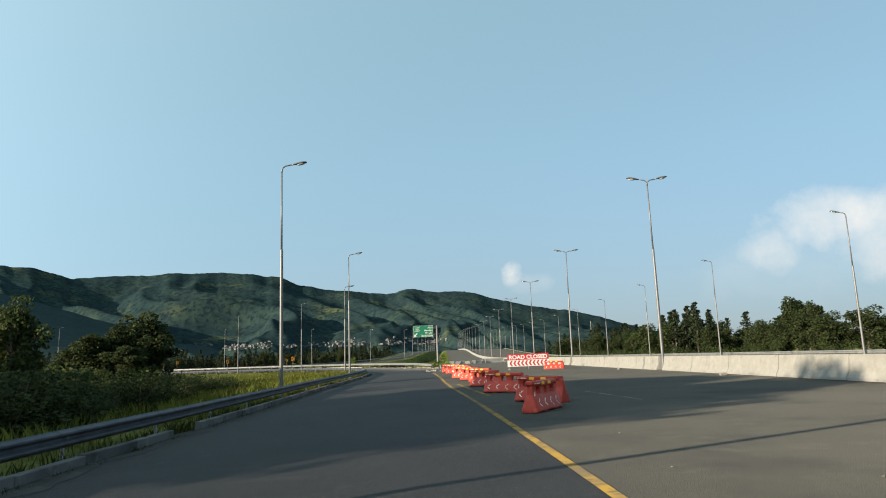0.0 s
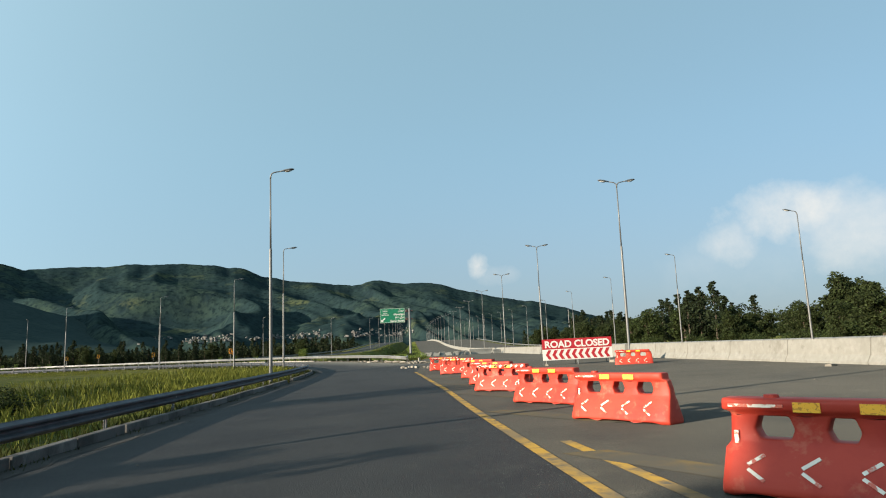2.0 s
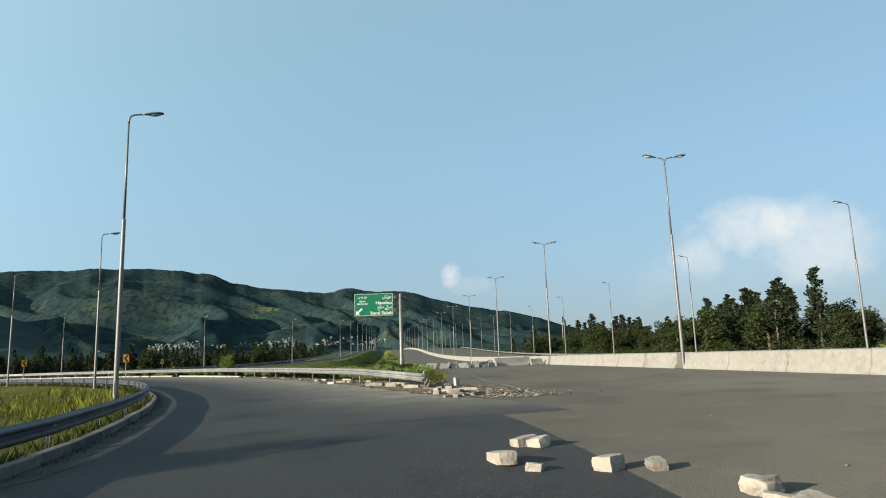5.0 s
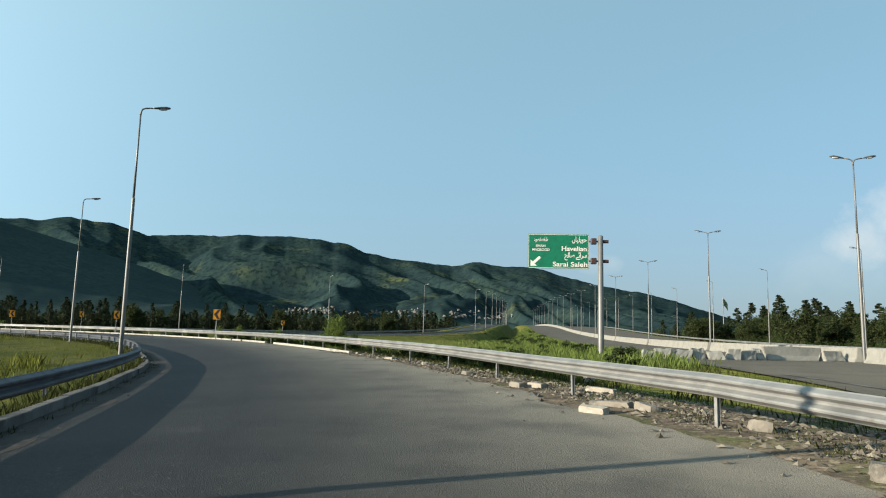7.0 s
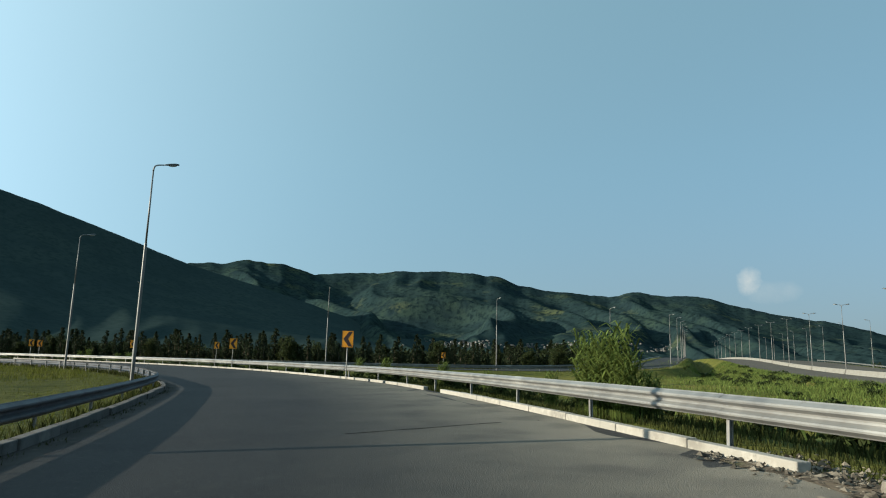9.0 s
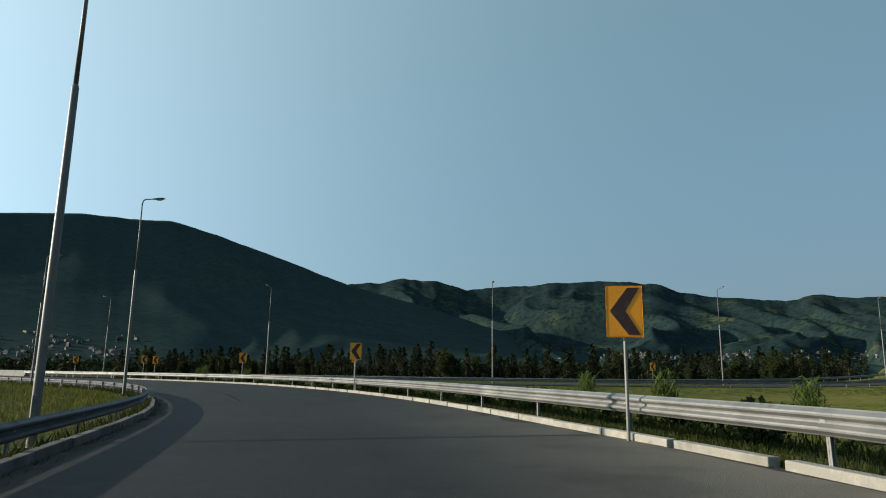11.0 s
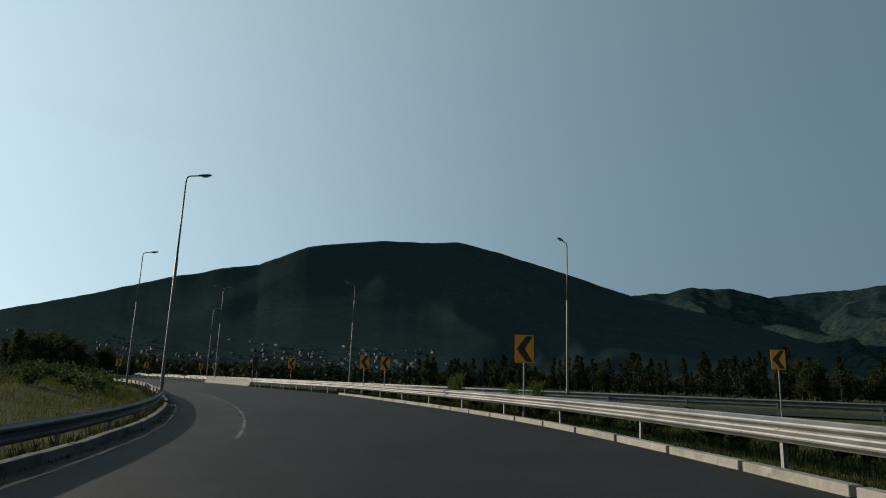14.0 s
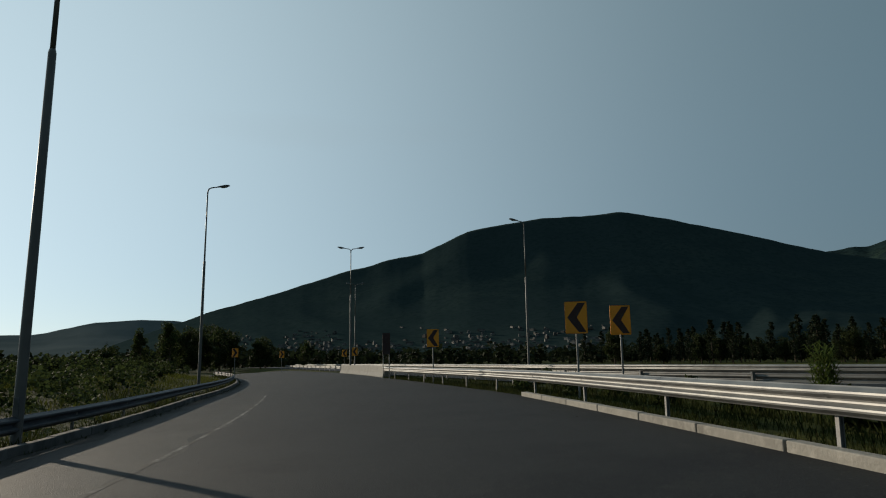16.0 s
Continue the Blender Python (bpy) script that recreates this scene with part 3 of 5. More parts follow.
RANGE = hills("hill_range", "long wooded hill range with pale grassy spurs, tinted with bluish haze", FAR_RANGE, 3700, 1500, 4600, 1.0, 0.45, 0.16, 2.0, 0.2, -6, 70, 0.3, M_HILL)
HILL = hills("hill_near", "big dark wooded hill against the light, tinted with teal haze", BIG_HILL, 2500, 1050, 3300, 0.26, 0.2, 0.07, 7.0, 0.3, -60, 153, 0.02, M_HILL_HAZE_DARK)
hills("hill_west", "low hills beyond the western plain, coloured pale with haze", WEST_RANGE, 4300, 2600, 4700, 0.4, 0.2, 0.05, 11.0, 0.8, -60, 153, 0.06, M_HILL_HAZE_PALE)


# ---- median wall ----
def jersey(length, high=0.85, foot=0.3, top=0.1):
    """A concrete safety barrier along y."""
    prof = [(-foot, 0), (-foot, 0.08), (-foot + 0.12, 0.3), (-top - 0.015, high - 0.02), (-top + 0.01, high), (top - 0.01, high), (top + 0.015, high - 0.02), (foot - 0.12, 0.3), (foot, 0.08), (foot, 0)]
    bm = prism(bmesh.new(), prof, 0, length)
    bmesh.ops.bevel(bm, geom=[e for e in bm.edges if abs(e.verts[0].co.y - e.verts[1].co.y) < 1e-4], offset=0.025, segments=2, affect="EDGES")
    return bm


MEDIAN_LAMPS = [12.2 + 28.65 * k for k in range(-2, 21)]
wall = tagged(new("wall_median"), "whitewashed concrete median wall between the carriageways", "wall", kind="structure")
wall_piece = mesh_of(jersey(4.59), "wall_segment", M_CONCRETE)
for y0 in MEDIAN_LAMPS[:-1]:
    for k in range(6):
        y = y0 + 0.5 + k * 4.61
        za, zb = 0.2 + float(rise(y)), 0.2 + float(rise(y + 4.55))
        part("wall_segment", wall_piece, None, wall, m=pose(WALL_X, y, za - 0.01, math.degrees(math.atan2(zb - za, 4.55)), 0, 0))


# ---- guardrails ----
def w_beam(length):
    prof = [(0, -0.155), (0.012, -0.14), (0.08, -0.1), (0.084, -0.08), (0.08, -0.06), (0.004, -0.02), (0, 0), (0.004, 0.02), (0.08, 0.06), (0.084, 0.08), (0.08, 0.1), (0.012, 0.14), (0, 0.155)]
    back = [(x - 0.005, z) for x, z in reversed(prof)]
    return prism(bmesh.new(), prof + back, -length / 2, length / 2)


def rail_post():
    bm = box(bmesh.new(), -0.058, -0.03, -0.5, -0.05, 0.03, 0.62)
    box(bm, -0.105, -0.03, -0.5, -0.098, 0.03, 0.62)
    box(bm, -0.105, -0.004, -0.5, -0.05, 0.004, 0.62)
    return box(bm, -0.05, -0.04, 0.36, 0.0, 0.04, 0.6)


BEAM, BEAM_SHADE, POST, BOLT = mesh_of(w_beam(4.06), "beam", M_ZINC), mesh_of(w_beam(4.06), "beam", M_ZINC_SHADE), mesh_of(rail_post(), "post", M_POST), mesh_of(tube(bmesh.new(), [(0, 0, 0), (0.02, 0, 0)], [0.022, 0.018], 8), "bolt", M_ZINC)


def guardrail(line, s0, s1, offset, face, label, height, spacing=4.0, dip=0.0, beam_mesh=None):
    """A run of w-beam sections on posts; face 1 looks to the line's right, -1 to its left."""
    rail = tagged(new("guardrail"), label, "guardrail")
    rnd = random.Random(int(s0 * 10) + face)
    n = int((s1 - s0) / spacing)
    for k in range(n + 1):
        s = s0 + k * spacing
        x, y = line.at(s, offset(s))
        z = height(x, y, s)
        a, b = line.at(s - 1, offset(s - 1)), line.at(s + 1, offset(s + 1))
        yaw = math.degrees(math.atan2(a[0] - b[0], b[1] - a[1]))
        turn = yaw if face == 1 else yaw + 180
        part("post", POST, None, rail, m=pose(x, y, z, rnd.uniform(-1.5, 1.5), rnd.uniform(-1.5, 1.5), turn))
        if k == n:
            break
        a, b = line.at(s, offset(s)), line.at(s + spacing, offset(s + spacing))
        za, zb = height(*a, s), height(*b, s + spacing)
        if dip and k < 2:
            za, zb = za - dip * (2 - k) / 2, zb - dip * (1 - k) / 2
        yaw = math.degrees(math.atan2(a[0] - b[0], b[1] - a[1]))
        pitch = math.degrees(math.atan2(zb - za, spacing))
        m = pose((a[0] + b[0]) / 2, (a[1] + b[1]) / 2, (za + zb) / 2 + 0.5 + rnd.uniform(-0.004, 0.004), pitch if face == 1 else -pitch, rnd.uniform(-0.6, 0.6), yaw if face == 1 else yaw + 180) @ Matrix.Diagonal((1, math.hypot(b[0] - a[0], b[1] - a[1]) / 4.0, 1, 1))
        beam = part("beam", beam_mesh or BEAM, None, rail, m=m)
        for dz in (-0.04, 0.04):
            part("bolt", BOLT, None, beam, m=pose(0.003, 1.98, dz))
    return rail


guardrail(RAMP, -20, 290, lambda s: left_edge(s) - 0.35, 1, "dull galvanised w-beam guardrail on the inside of the bend, coloured bluish-dark as in shade", lambda x, y, s: float(fall(left_edge(s) - 0.35, s)) - 0.02, beam_mesh=BEAM_SHADE)
outer_rail = guardrail(RAMP, 87, 247, lambda s: right_edge(s), -1, "sunlit galvanised w-beam guardrail with dented beams", lambda x, y, s: float(fall(right_edge(s), s)) + 0.08, dip=0.15)
ex, ey = RAMP.at(86.55, right_edge(86.55) + 0.02)
part("beam", w_beam(1.0), M_ZINC, outer_rail, "torn and twisted beam end", m=pose(ex, ey, 0.3, 16, 24, RAMP.turn(87) + 176))
guardrail(SLIP, 60, 420, lambda s: 5.2, -1, "galvanised guardrail along the near edge of the second slip road", lambda x, y, s: 0.15 + float(rise(y) * smooth01((y - 200) / 60)))
guardrail(SLIP, 20, 420, lambda s: -5.2, 1, "galvanised guardrail along the far edge of the second slip road", lambda x, y, s: 0.15 + float(rise(y) * smooth01((y - 200) / 60)))
EAST = Line([(35.0, -60), (35.0, 100), (35.0, 250), (35.0, 400)])
guardrail(EAST, 0, 440, lambda s: 0.0, -1, "galvanised guardrail beyond the far carriageway", lambda x, y, s: 0.2 + float(rise(y)))


# ---- street lamps ----
def lamp_arm(side):
    """The bent arm from the pole's top, towards +x or -x."""
    pts = [(0, 0, 10.95), (0.01 * side, 0, 11.1), (0.07 * side, 0, 11.24), (0.2 * side, 0, 11.31), (0.62 * side, 0, 11.38)]
    return tube(bmesh.new(), pts, [0.045, 0.042, 0.04, 0.036, 0.032], 8)


def lamp_head(side):
    bm = bmesh.new()
    rings = [(0.5, 0.035, 0.03, 0.0), (0.62, 0.085, 0.05, 0.0), (0.85, 0.13, 0.075, 0.005), (1.1, 0.14, 0.08, 0.005), (1.24, 0.11, 0.06, 0.0), (1.31, 0.05, 0.03, -0.005)]
    last = None
    for x, w, h, dz in rings:
        z = 11.36 + (x - 0.5) * 0.15 + dz
        ring = [bm.verts.new((x * side, w * math.cos(a), z + h * math.sin(a) * (1.0 if math.sin(a) > 0 else 0.6))) for a in (2 * math.pi * k / 10 for k in range(10))]
        if last:
            for k in range(10):
                bm.faces.new((last[k], last[(k + 1) % 10], ring[(k + 1) % 10], ring[k]))
        else:
            bm.faces.new(ring)
        last = ring
    bm.faces.new(last)
    bmesh.ops.recalc_face_normals(bm, faces=bm.faces[:])
    return bm


def lamp_glass(side):
    bm = bmesh.new()
    bmesh.ops.create_uvsphere(bm, u_segments=10, v_segments=6, radius=1, matrix=pose(0.98 * side, 0, 11.385, 0, -8 * side, 0) @ Matrix.Diagonal((0.22, 0.1, 0.05, 1)))
    return bm


def street_lamp(arms, label, group):
    lamp = tagged(new("street_lamp"), label, "street lamp", group)
    part("lower_pole", tube(bmesh.new(), [(0, 0, -0.6), (0, 0, 0.02), (0, 0, 4.0), (0, 0, 7.05), (0, 0, 7.12)], [0.095, 0.095, 0.086, 0.075, 0.058], 12), M_POLE, lamp, smooth=True)
    part("upper_pole", tube(bmesh.new(), [(0, 0, 7.0), (0, 0, 10.98)], [0.053, 0.04], 10), M_POLE, lamp, smooth=True)
    plate = box(bmesh.new(), -0.2, -0.2, -0.02, 0.2, 0.2, 0.03, 0.006)
    part("base_plate", plate, M_POLE, lamp)
    door = box(bmesh.new(), -0.05, -0.106, 0.55, 0.05, -0.08, 0.95, 0.008)
    part("service_door", door, M_HEAD, lamp)
    for side in arms:
        part("arm", lamp_arm(side), M_POLE, lamp, smooth=True)
        head = part("lamp_head", lamp_head(side), M_HEAD, lamp, smooth=True)
        part("glass", lamp_glass(side), M_LENS, head, smooth=True)
    return lamp


single = street_lamp((1,), "tall galvanised single-arm street lamp behind the guardrail", "single street lamps")
double = street_lamp((-1, 1), "tall galvanised double-arm street lamp in the median wall", "double street lamps")
BEND_LAMPS = [(-7.8, 3.6), (-8.1, 33.3), (-8.7, 61.9), (-13.2, 89.5), (-24.6, 115.5), (-42.4, 137.5), (-66.1, 154.4), (-94.5, 163.1), (-123.1, 165.65)]
SLIP_LAMPS = [(-127.6, 189.8), (-94.1, 191.7), (-66.4, 202.0), (-43.2, 218.8), (-25.9, 237.3), (-15.2, 264.0)] + [(x, 293 + 28.65 * k) for k, x in enumerate((-13.3, -12.0, -10.9, -9.8, -8.9, -8.2, -7.6, -7.2, -6.9, -6.7))]
EAST_LAMPS = [(34.7, 26.4 + 28.3 * k) for k in range(18)]
BEND_TOPS = [11.3, 11.38, 11.19, 11.22, 11.39, 11.4, 11.57, 11.73, 11.88, 11.9]
places = []
for (x, y), top in zip(BEND_LAMPS, BEND_TOPS):
    s, u = RAMP.near(x, y)
    places.append((x, y, RAMP.turn(s[0]), top))
for x, y in SLIP_LAMPS:
    s, u = SLIP.near(x, y)
    places.append((x, y, SLIP.turn(s[0]), 11.95 + float(rise(y) * smooth01((y - 230) / 60))))
for x, y in EAST_LAMPS:
    places.append((x, y, 180.0, 12.15 + float(rise(y))))
lamp_rnd = random.Random(4)
ELBOW = 11.08


def lamp_pose(x, y, turn, top):
    """A pose, stretched so that the pole's bend is at the height top."""
    z = surface(x, y)
    return pose(x, y, z, lamp_rnd.uniform(-0.25, 0.25), lamp_rnd.uniform(-0.25, 0.25), turn) @ Matrix.Diagonal((1, 1, (top - z) / ELBOW, 1))


for k, (x, y, turn, top) in enumerate(places):
    m = lamp_pose(x, y, turn, top)
    ob = single if k == 0 else copy_thing(single, m)
    ob.matrix_basis = m
for k, (x, y) in enumerate([(WALL_X, y) for y in MEDIAN_LAMPS[1:]] + [(-143.8, 178.9), (-173.5, 185.4)]):
    m = lamp_pose(x, y, 0 if x > 0 else 80, 11.95 + float(rise(y)) * (x > 0))
    ob = double if k == 0 else copy_thing(double, m)
    ob.matrix_basis = m


# ---- plastic water barriers ----
def barrier_body():
    xs = [-0.8, -0.72, -0.56, -0.48, -0.3, -0.22, -0.1, 0.1, 0.22, 0.3, 0.48, 0.56, 0.72, 0.8]
    zs = [0.0, 0.04, 0.1, 0.36, 0.41, 0.44, 0.52, 0.62, 0.645, 0.665, 0.74, 0.76]
    deep = {0.0: 0.205, 0.04: 0.235, 0.1: 0.222, 0.36: 0.125, 0.41: 0.095, 0.44: 0.088, 0.52: 0.082, 0.62: 0.082, 0.645: 0.086, 0.665: 0.115, 0.74: 0.12, 0.76: 0.1}
    # three openings under the top bar
    holes = [(-0.56, -0.3), (-0.1, 0.1), (0.3, 0.56)]

    def open_at(xm, zm):
        return 0.44 < zm < 0.62 and any(a < xm < b for a, b in holes)

    bm = bmesh.new()
    v = {}
    for i, x in enumerate(xs):
        for j, z in enumerate(zs):
            # the ends lean in towards the top, and corners of the openings are cut
            lean = 0.07 * z if abs(x) > 0.7 else 0
            xx = x - math.copysign(lean, x)
            # the top bar hooks out at one end and stops short of a shoulder at the other
            if x == -0.8:
                xx += -0.03 if z > 0.65 else 0.03 if z > 0.38 else 0.0
            if x == 0.8:
                xx += -0.04 if z > 0.65 else 0.03 if z < 0.6 else 0.01
            zz = z
            for a, b in holes:
                if z in (0.44, 0.62) and (x == a or x == b):
                    xx += 0.03 if x == a else -0.03
            foot = 0.035 if z == 0.0 and (0.05 < abs(x) < 0.25 or 0.45 < abs(x) < 0.6) else 0.0
            end = 0.8 if abs(x) > 0.75 else 1.0
            for side in (-1, 1):
                v[i, j, side] = bm.verts.new((xx, side * deep[z] * end, zz + foot))
    n, m = len(xs), len(zs)
    for i in range(n - 1):
        for j in range(m - 1):
            if open_at((xs[i] + xs[i + 1]) / 2, (zs[j] + zs[j + 1]) / 2):
                continue
            for side in (-1, 1):
                q = [v[i, j, side], v[i + 1, j, side], v[i + 1, j + 1, side], v[i, j + 1, side]]
                bm.faces.new(q if side == -1 else q[::-1])
    for e in [e for e in bm.edges if len(e.link_faces) == 1 and e.verts[0].co.y < 0 and e.verts[1].co.y < 0]:
        a, b = e.verts
        ka = [k for k in v if v[k] == a][0]
        kb = [k for k in v if v[k] == b][0]
        bm.faces.new((a, b, v[kb[0], kb[1], 1], v[ka[0], ka[1], 1]))
    bmesh.ops.recalc_face_normals(bm, faces=bm.faces[:])
    sharp = [e for e in bm.edges if len(e.link_faces) == 2 and e.calc_face_angle(0) > 0.6]
    bmesh.ops.bevel(bm, geom=sharp, offset=0.018, segments=2, affect="EDGES", profile=0.5)
    return bm


def tape_arrow(x, z):
    """A < of two tape strips on the sloping front."""
    bm = bmesh.new()
    for dz, lean in ((0.055, 1), (-0.055, -1)):
        m = Matrix.Translation((x, -0.176 + dz * 0.4, z + dz)) @ pose(0, 0, 0, -21, 0, 0) @ pose(0, 0, 0, 0, -38 * lean, 0)
        bmesh.ops.create_cube(bm, size=1, matrix=m @ Matrix.Diagonal((0.14, 0.012, 0.026, 1)))
    return bm


def water_barrier():
    b = tagged(new("water_barrier"), "red plastic water barrier with taped arrows standing on the road", "barrier", "red barriers along the closure")
    body = part("body", mesh_of(barrier_body(), "body", M_PLASTIC, crease=50), None, b)
    for x in (-0.55, -0.2, 0.15, 0.5):
        part("tape_arrow", tape_arrow(x, 0.23), M_TAPE, body, "pale reflective tape arrow")
    part("tape_strip", box(bmesh.new(), -0.72, -0.126, 0.69, -0.35, -0.112, 0.715), M_TAPE, b, "pale reflective tape strip")
    part("tape_strip", box(bmesh.new(), -0.7, -0.106, 0.4, -0.67, -0.085, 0.5), M_TAPE, b)
    for x in (-0.2, 0.2):
        part("warning_label", box(bmesh.new(), x - 0.085, -0.126, 0.66, x + 0.085, -0.112, 0.735), M_TAPE_Y, b, "orange-yellow printed label")
    lid = tube(bmesh.new(), [(-0.45, 0, 0.755), (-0.45, 0, 0.785)], [0.055, 0.05], 12)
    part("filler_cap", lid, M_PLASTIC, b)
    return b


barrier = water_barrier()
striped = water_barrier()
tagged(striped, "red plastic water barrier with a striped top bar", "barrier", "red barriers along the closure")
for k in range(9):
    bm = bmesh.new()
    bmesh.ops.create_cube(bm, size=1, matrix=Matrix.Translation((-0.62 + k * 0.155, -0.119, 0.702)) @ pose(0, 0, 0, 0, 48, 0) @ Matrix.Diagonal((0.05, 0.014, 0.085, 1)))
    part("stripe", bm, M_TAPE, striped)
# the left and right foot of each barrier's front
BARRIERS = [((2.2, 15.6), (2.95, 16.95)), ((2.15, 19.6), (3.05, 18.6)), ((1.6, 25.0), (2.65, 24.2)), ((1.25, 30.7), (2.2, 29.7)), ((1.37, 36.2), (2.25, 35.0)), ((1.0, 39.75), (1.85, 38.6)), ((0.63, 43.9), (1.65, 43.0)), ((0.77, 47.15), (1.7, 46.2)), ((0.83, 51.9), (1.75, 50.8)), ((0.35, 56.75), (1.6, 56.35)), ((0.03, 62.45), (1.4, 62.45)), ((8.6, 56.9), (10.15, 56.5))]
used = set()
for k, ((ax, ay), (bx, by)) in enumerate(BARRIERS):
    kind = striped if k in (6, 9, 10) else barrier
    yaw = math.degrees(math.atan2(by - ay, bx - ax))
    nx_, ny_ = -math.sin(radians(yaw)), math.cos(radians(yaw))
    x, y = (ax + bx) / 2 + nx_ * 0.22, (ay + by) / 2 + ny_ * 0.22
    m = pose(x, y, surface(x, y) + 0.068, 0, 0, yaw) @ Matrix.Diagonal((1.08, 1, 0.95, 1))
    ob = copy_thing(kind, m) if kind in used else kind
    used.add(kind)
    ob.matrix_basis = m


# ---- road closed board ----
def road_closed():
    b = tagged(new("road_closed_sign"), "red and white road closed board on low legs, weighted with rubble", "sign")
    w, h0, hm, h1 = 3.78, 0.3, 0.88, 1.42
    part("lower_panel", box(bmesh.new(), -w / 2, -0.012, h0, w / 2, 0.012, hm, 0.004), M_WHITE, b, "white panel with red chevrons")
    top = part("upper_panel", box(bmesh.new(), -w / 2, -0.016, hm, w / 2, 0.014, h1, 0.004), M_RED, b, "dark red panel with white lettering")
    lettering("ROAD CLOSED", 0.49, 3.5, -1.74, -0.022, hm + 0.095, 0, M_WHITE, top, bold=0.015)
    for k in range(10):
        x = -w / 2 + 0.16 + k * 0.352
        z0, zm, z1, wd = h0 + 0.05, (h0 + hm) / 2, hm - 0.04, 0.17
        part("chevron", prism(bmesh.new(), [(x + 0.15, z0), (x + 0.15 + wd, z0), (x + wd, zm), (x + 0.15 + wd, z1), (x + 0.15, z1), (x, zm)], -0.019, -0.012), M_RED, b)
    for x in (-1.72, 0.0, 1.72):
        leg = tube(bmesh.new(), [(x, 0.03, 0.0), (x, 0.03, 1.4)], [0.022, 0.022], 8)
        tube(leg, [(x, 0.03, 1.1), (x, 0.75, 0.02)], [0.018, 0.018], 8)
        tube(leg, [(x, -0.35, 0.02), (x, 0.8, 0.02)], [0.02, 0.02], 8)
        part("leg", leg, M_ZINC, b)
    return b


rc = road_closed()
rc.matrix_basis = pose(7.78, 60.9, surface(7.78, 60.9) + 0.07, 0, -0.6, -0.5)


# ---- chevron bend signs ----
def chevron_sign(label, group="chevron signs round the bend"):
    c = tagged(new("chevron_sign"), label, "road sign", group)
    w, h, z = 0.3, 0.44, 2.3
    part("board", box(bmesh.new(), -w, -0.012, z - h, w, 0.004, z + h, 0.02), M_ORANGE, c, "amber reflective board")
    k = [(-0.24, 0), (0.06, 0.4), (0.26, 0.4), (0.02, 0.0), (0.26, -0.4), (0.06, -0.4)]
    part("arrow", prism(bmesh.new(), [(a, z + b) for a, b in k], -0.018, -0.0125), M_BLACK, c, "black chevron")
    part("post", tube(bmesh.new(), [(0, 0.035, -0.5), (0, 0.035, z + 0.3)], [0.03, 0.03], 10), M_ZINC, c)
    for dz in (-0.25, 0.25):
        part("clamp", box(bmesh.new(), -0.09, 0.004, z + dz - 0.02, 0.09, 0.07, z + dz + 0.02), M_ZINC, c)
    return c


chev = chevron_sign("amber chevron sign on a steel post behind the guardrail")
CHEVRONS = [(-32.0, 141.65, 22), (-51.0, 157.55, 40), (-73.4, 169.65, 53), (-96.5, 175.8, 62), (-97.5, 177.9, 66), (-112.0, 176.75, 70), (-74.0, 185.2, 40), (-48.5, 206.5, 30), (-153.0, 181.2, 82), (-166.0, 182.5, 84)]
for k, (x, y, yaw) in enumerate(CHEVRONS):
    m = pose(x, y, 0.03 if k != 6 else 0.4, 0, 0, yaw)
    ob = chev if k == 0 else copy_thing(chev, m)
    ob.matrix_basis = m


right_chev = chevron_sign("amber chevron sign pointing round the next bend, backed by trees")
for p in right_chev.children:
    if p.name.startswith("arrow"):
        p.matrix_basis = pose(0, -0.0305, 0, 0, 0, 180)
for k, (x, y, yaw) in enumerate([(-150.2, 168.5, 100), (-168.0, 174.8, 96)]):
    m = pose(x, y, 0.0, 0, 0, yaw)
    ob = right_chev if k == 0 else copy_thing(right_chev, m)
    ob.matrix_basis = m
plate_sign = tagged(new("plate_sign"), "narrow dark sign plate on two steel posts at the merging roads", "road sign")
part("plate", box(bmesh.new(), -0.25, -0.01, 1.6, 0.25, 0.01, 3.0, 0.01), M_BLACK, plate_sign)
for x in (-0.2, 0.2):
    part("post", tube(bmesh.new(), [(x, 0.03, -0.4), (x, 0.03, 2.95)], [0.03, 0.03], 8), M_POST, plate_sign)
plate_sign.matrix_basis = pose(-122.8, 177.1, surface(-122.8, 177.1), 0, 0, 80)


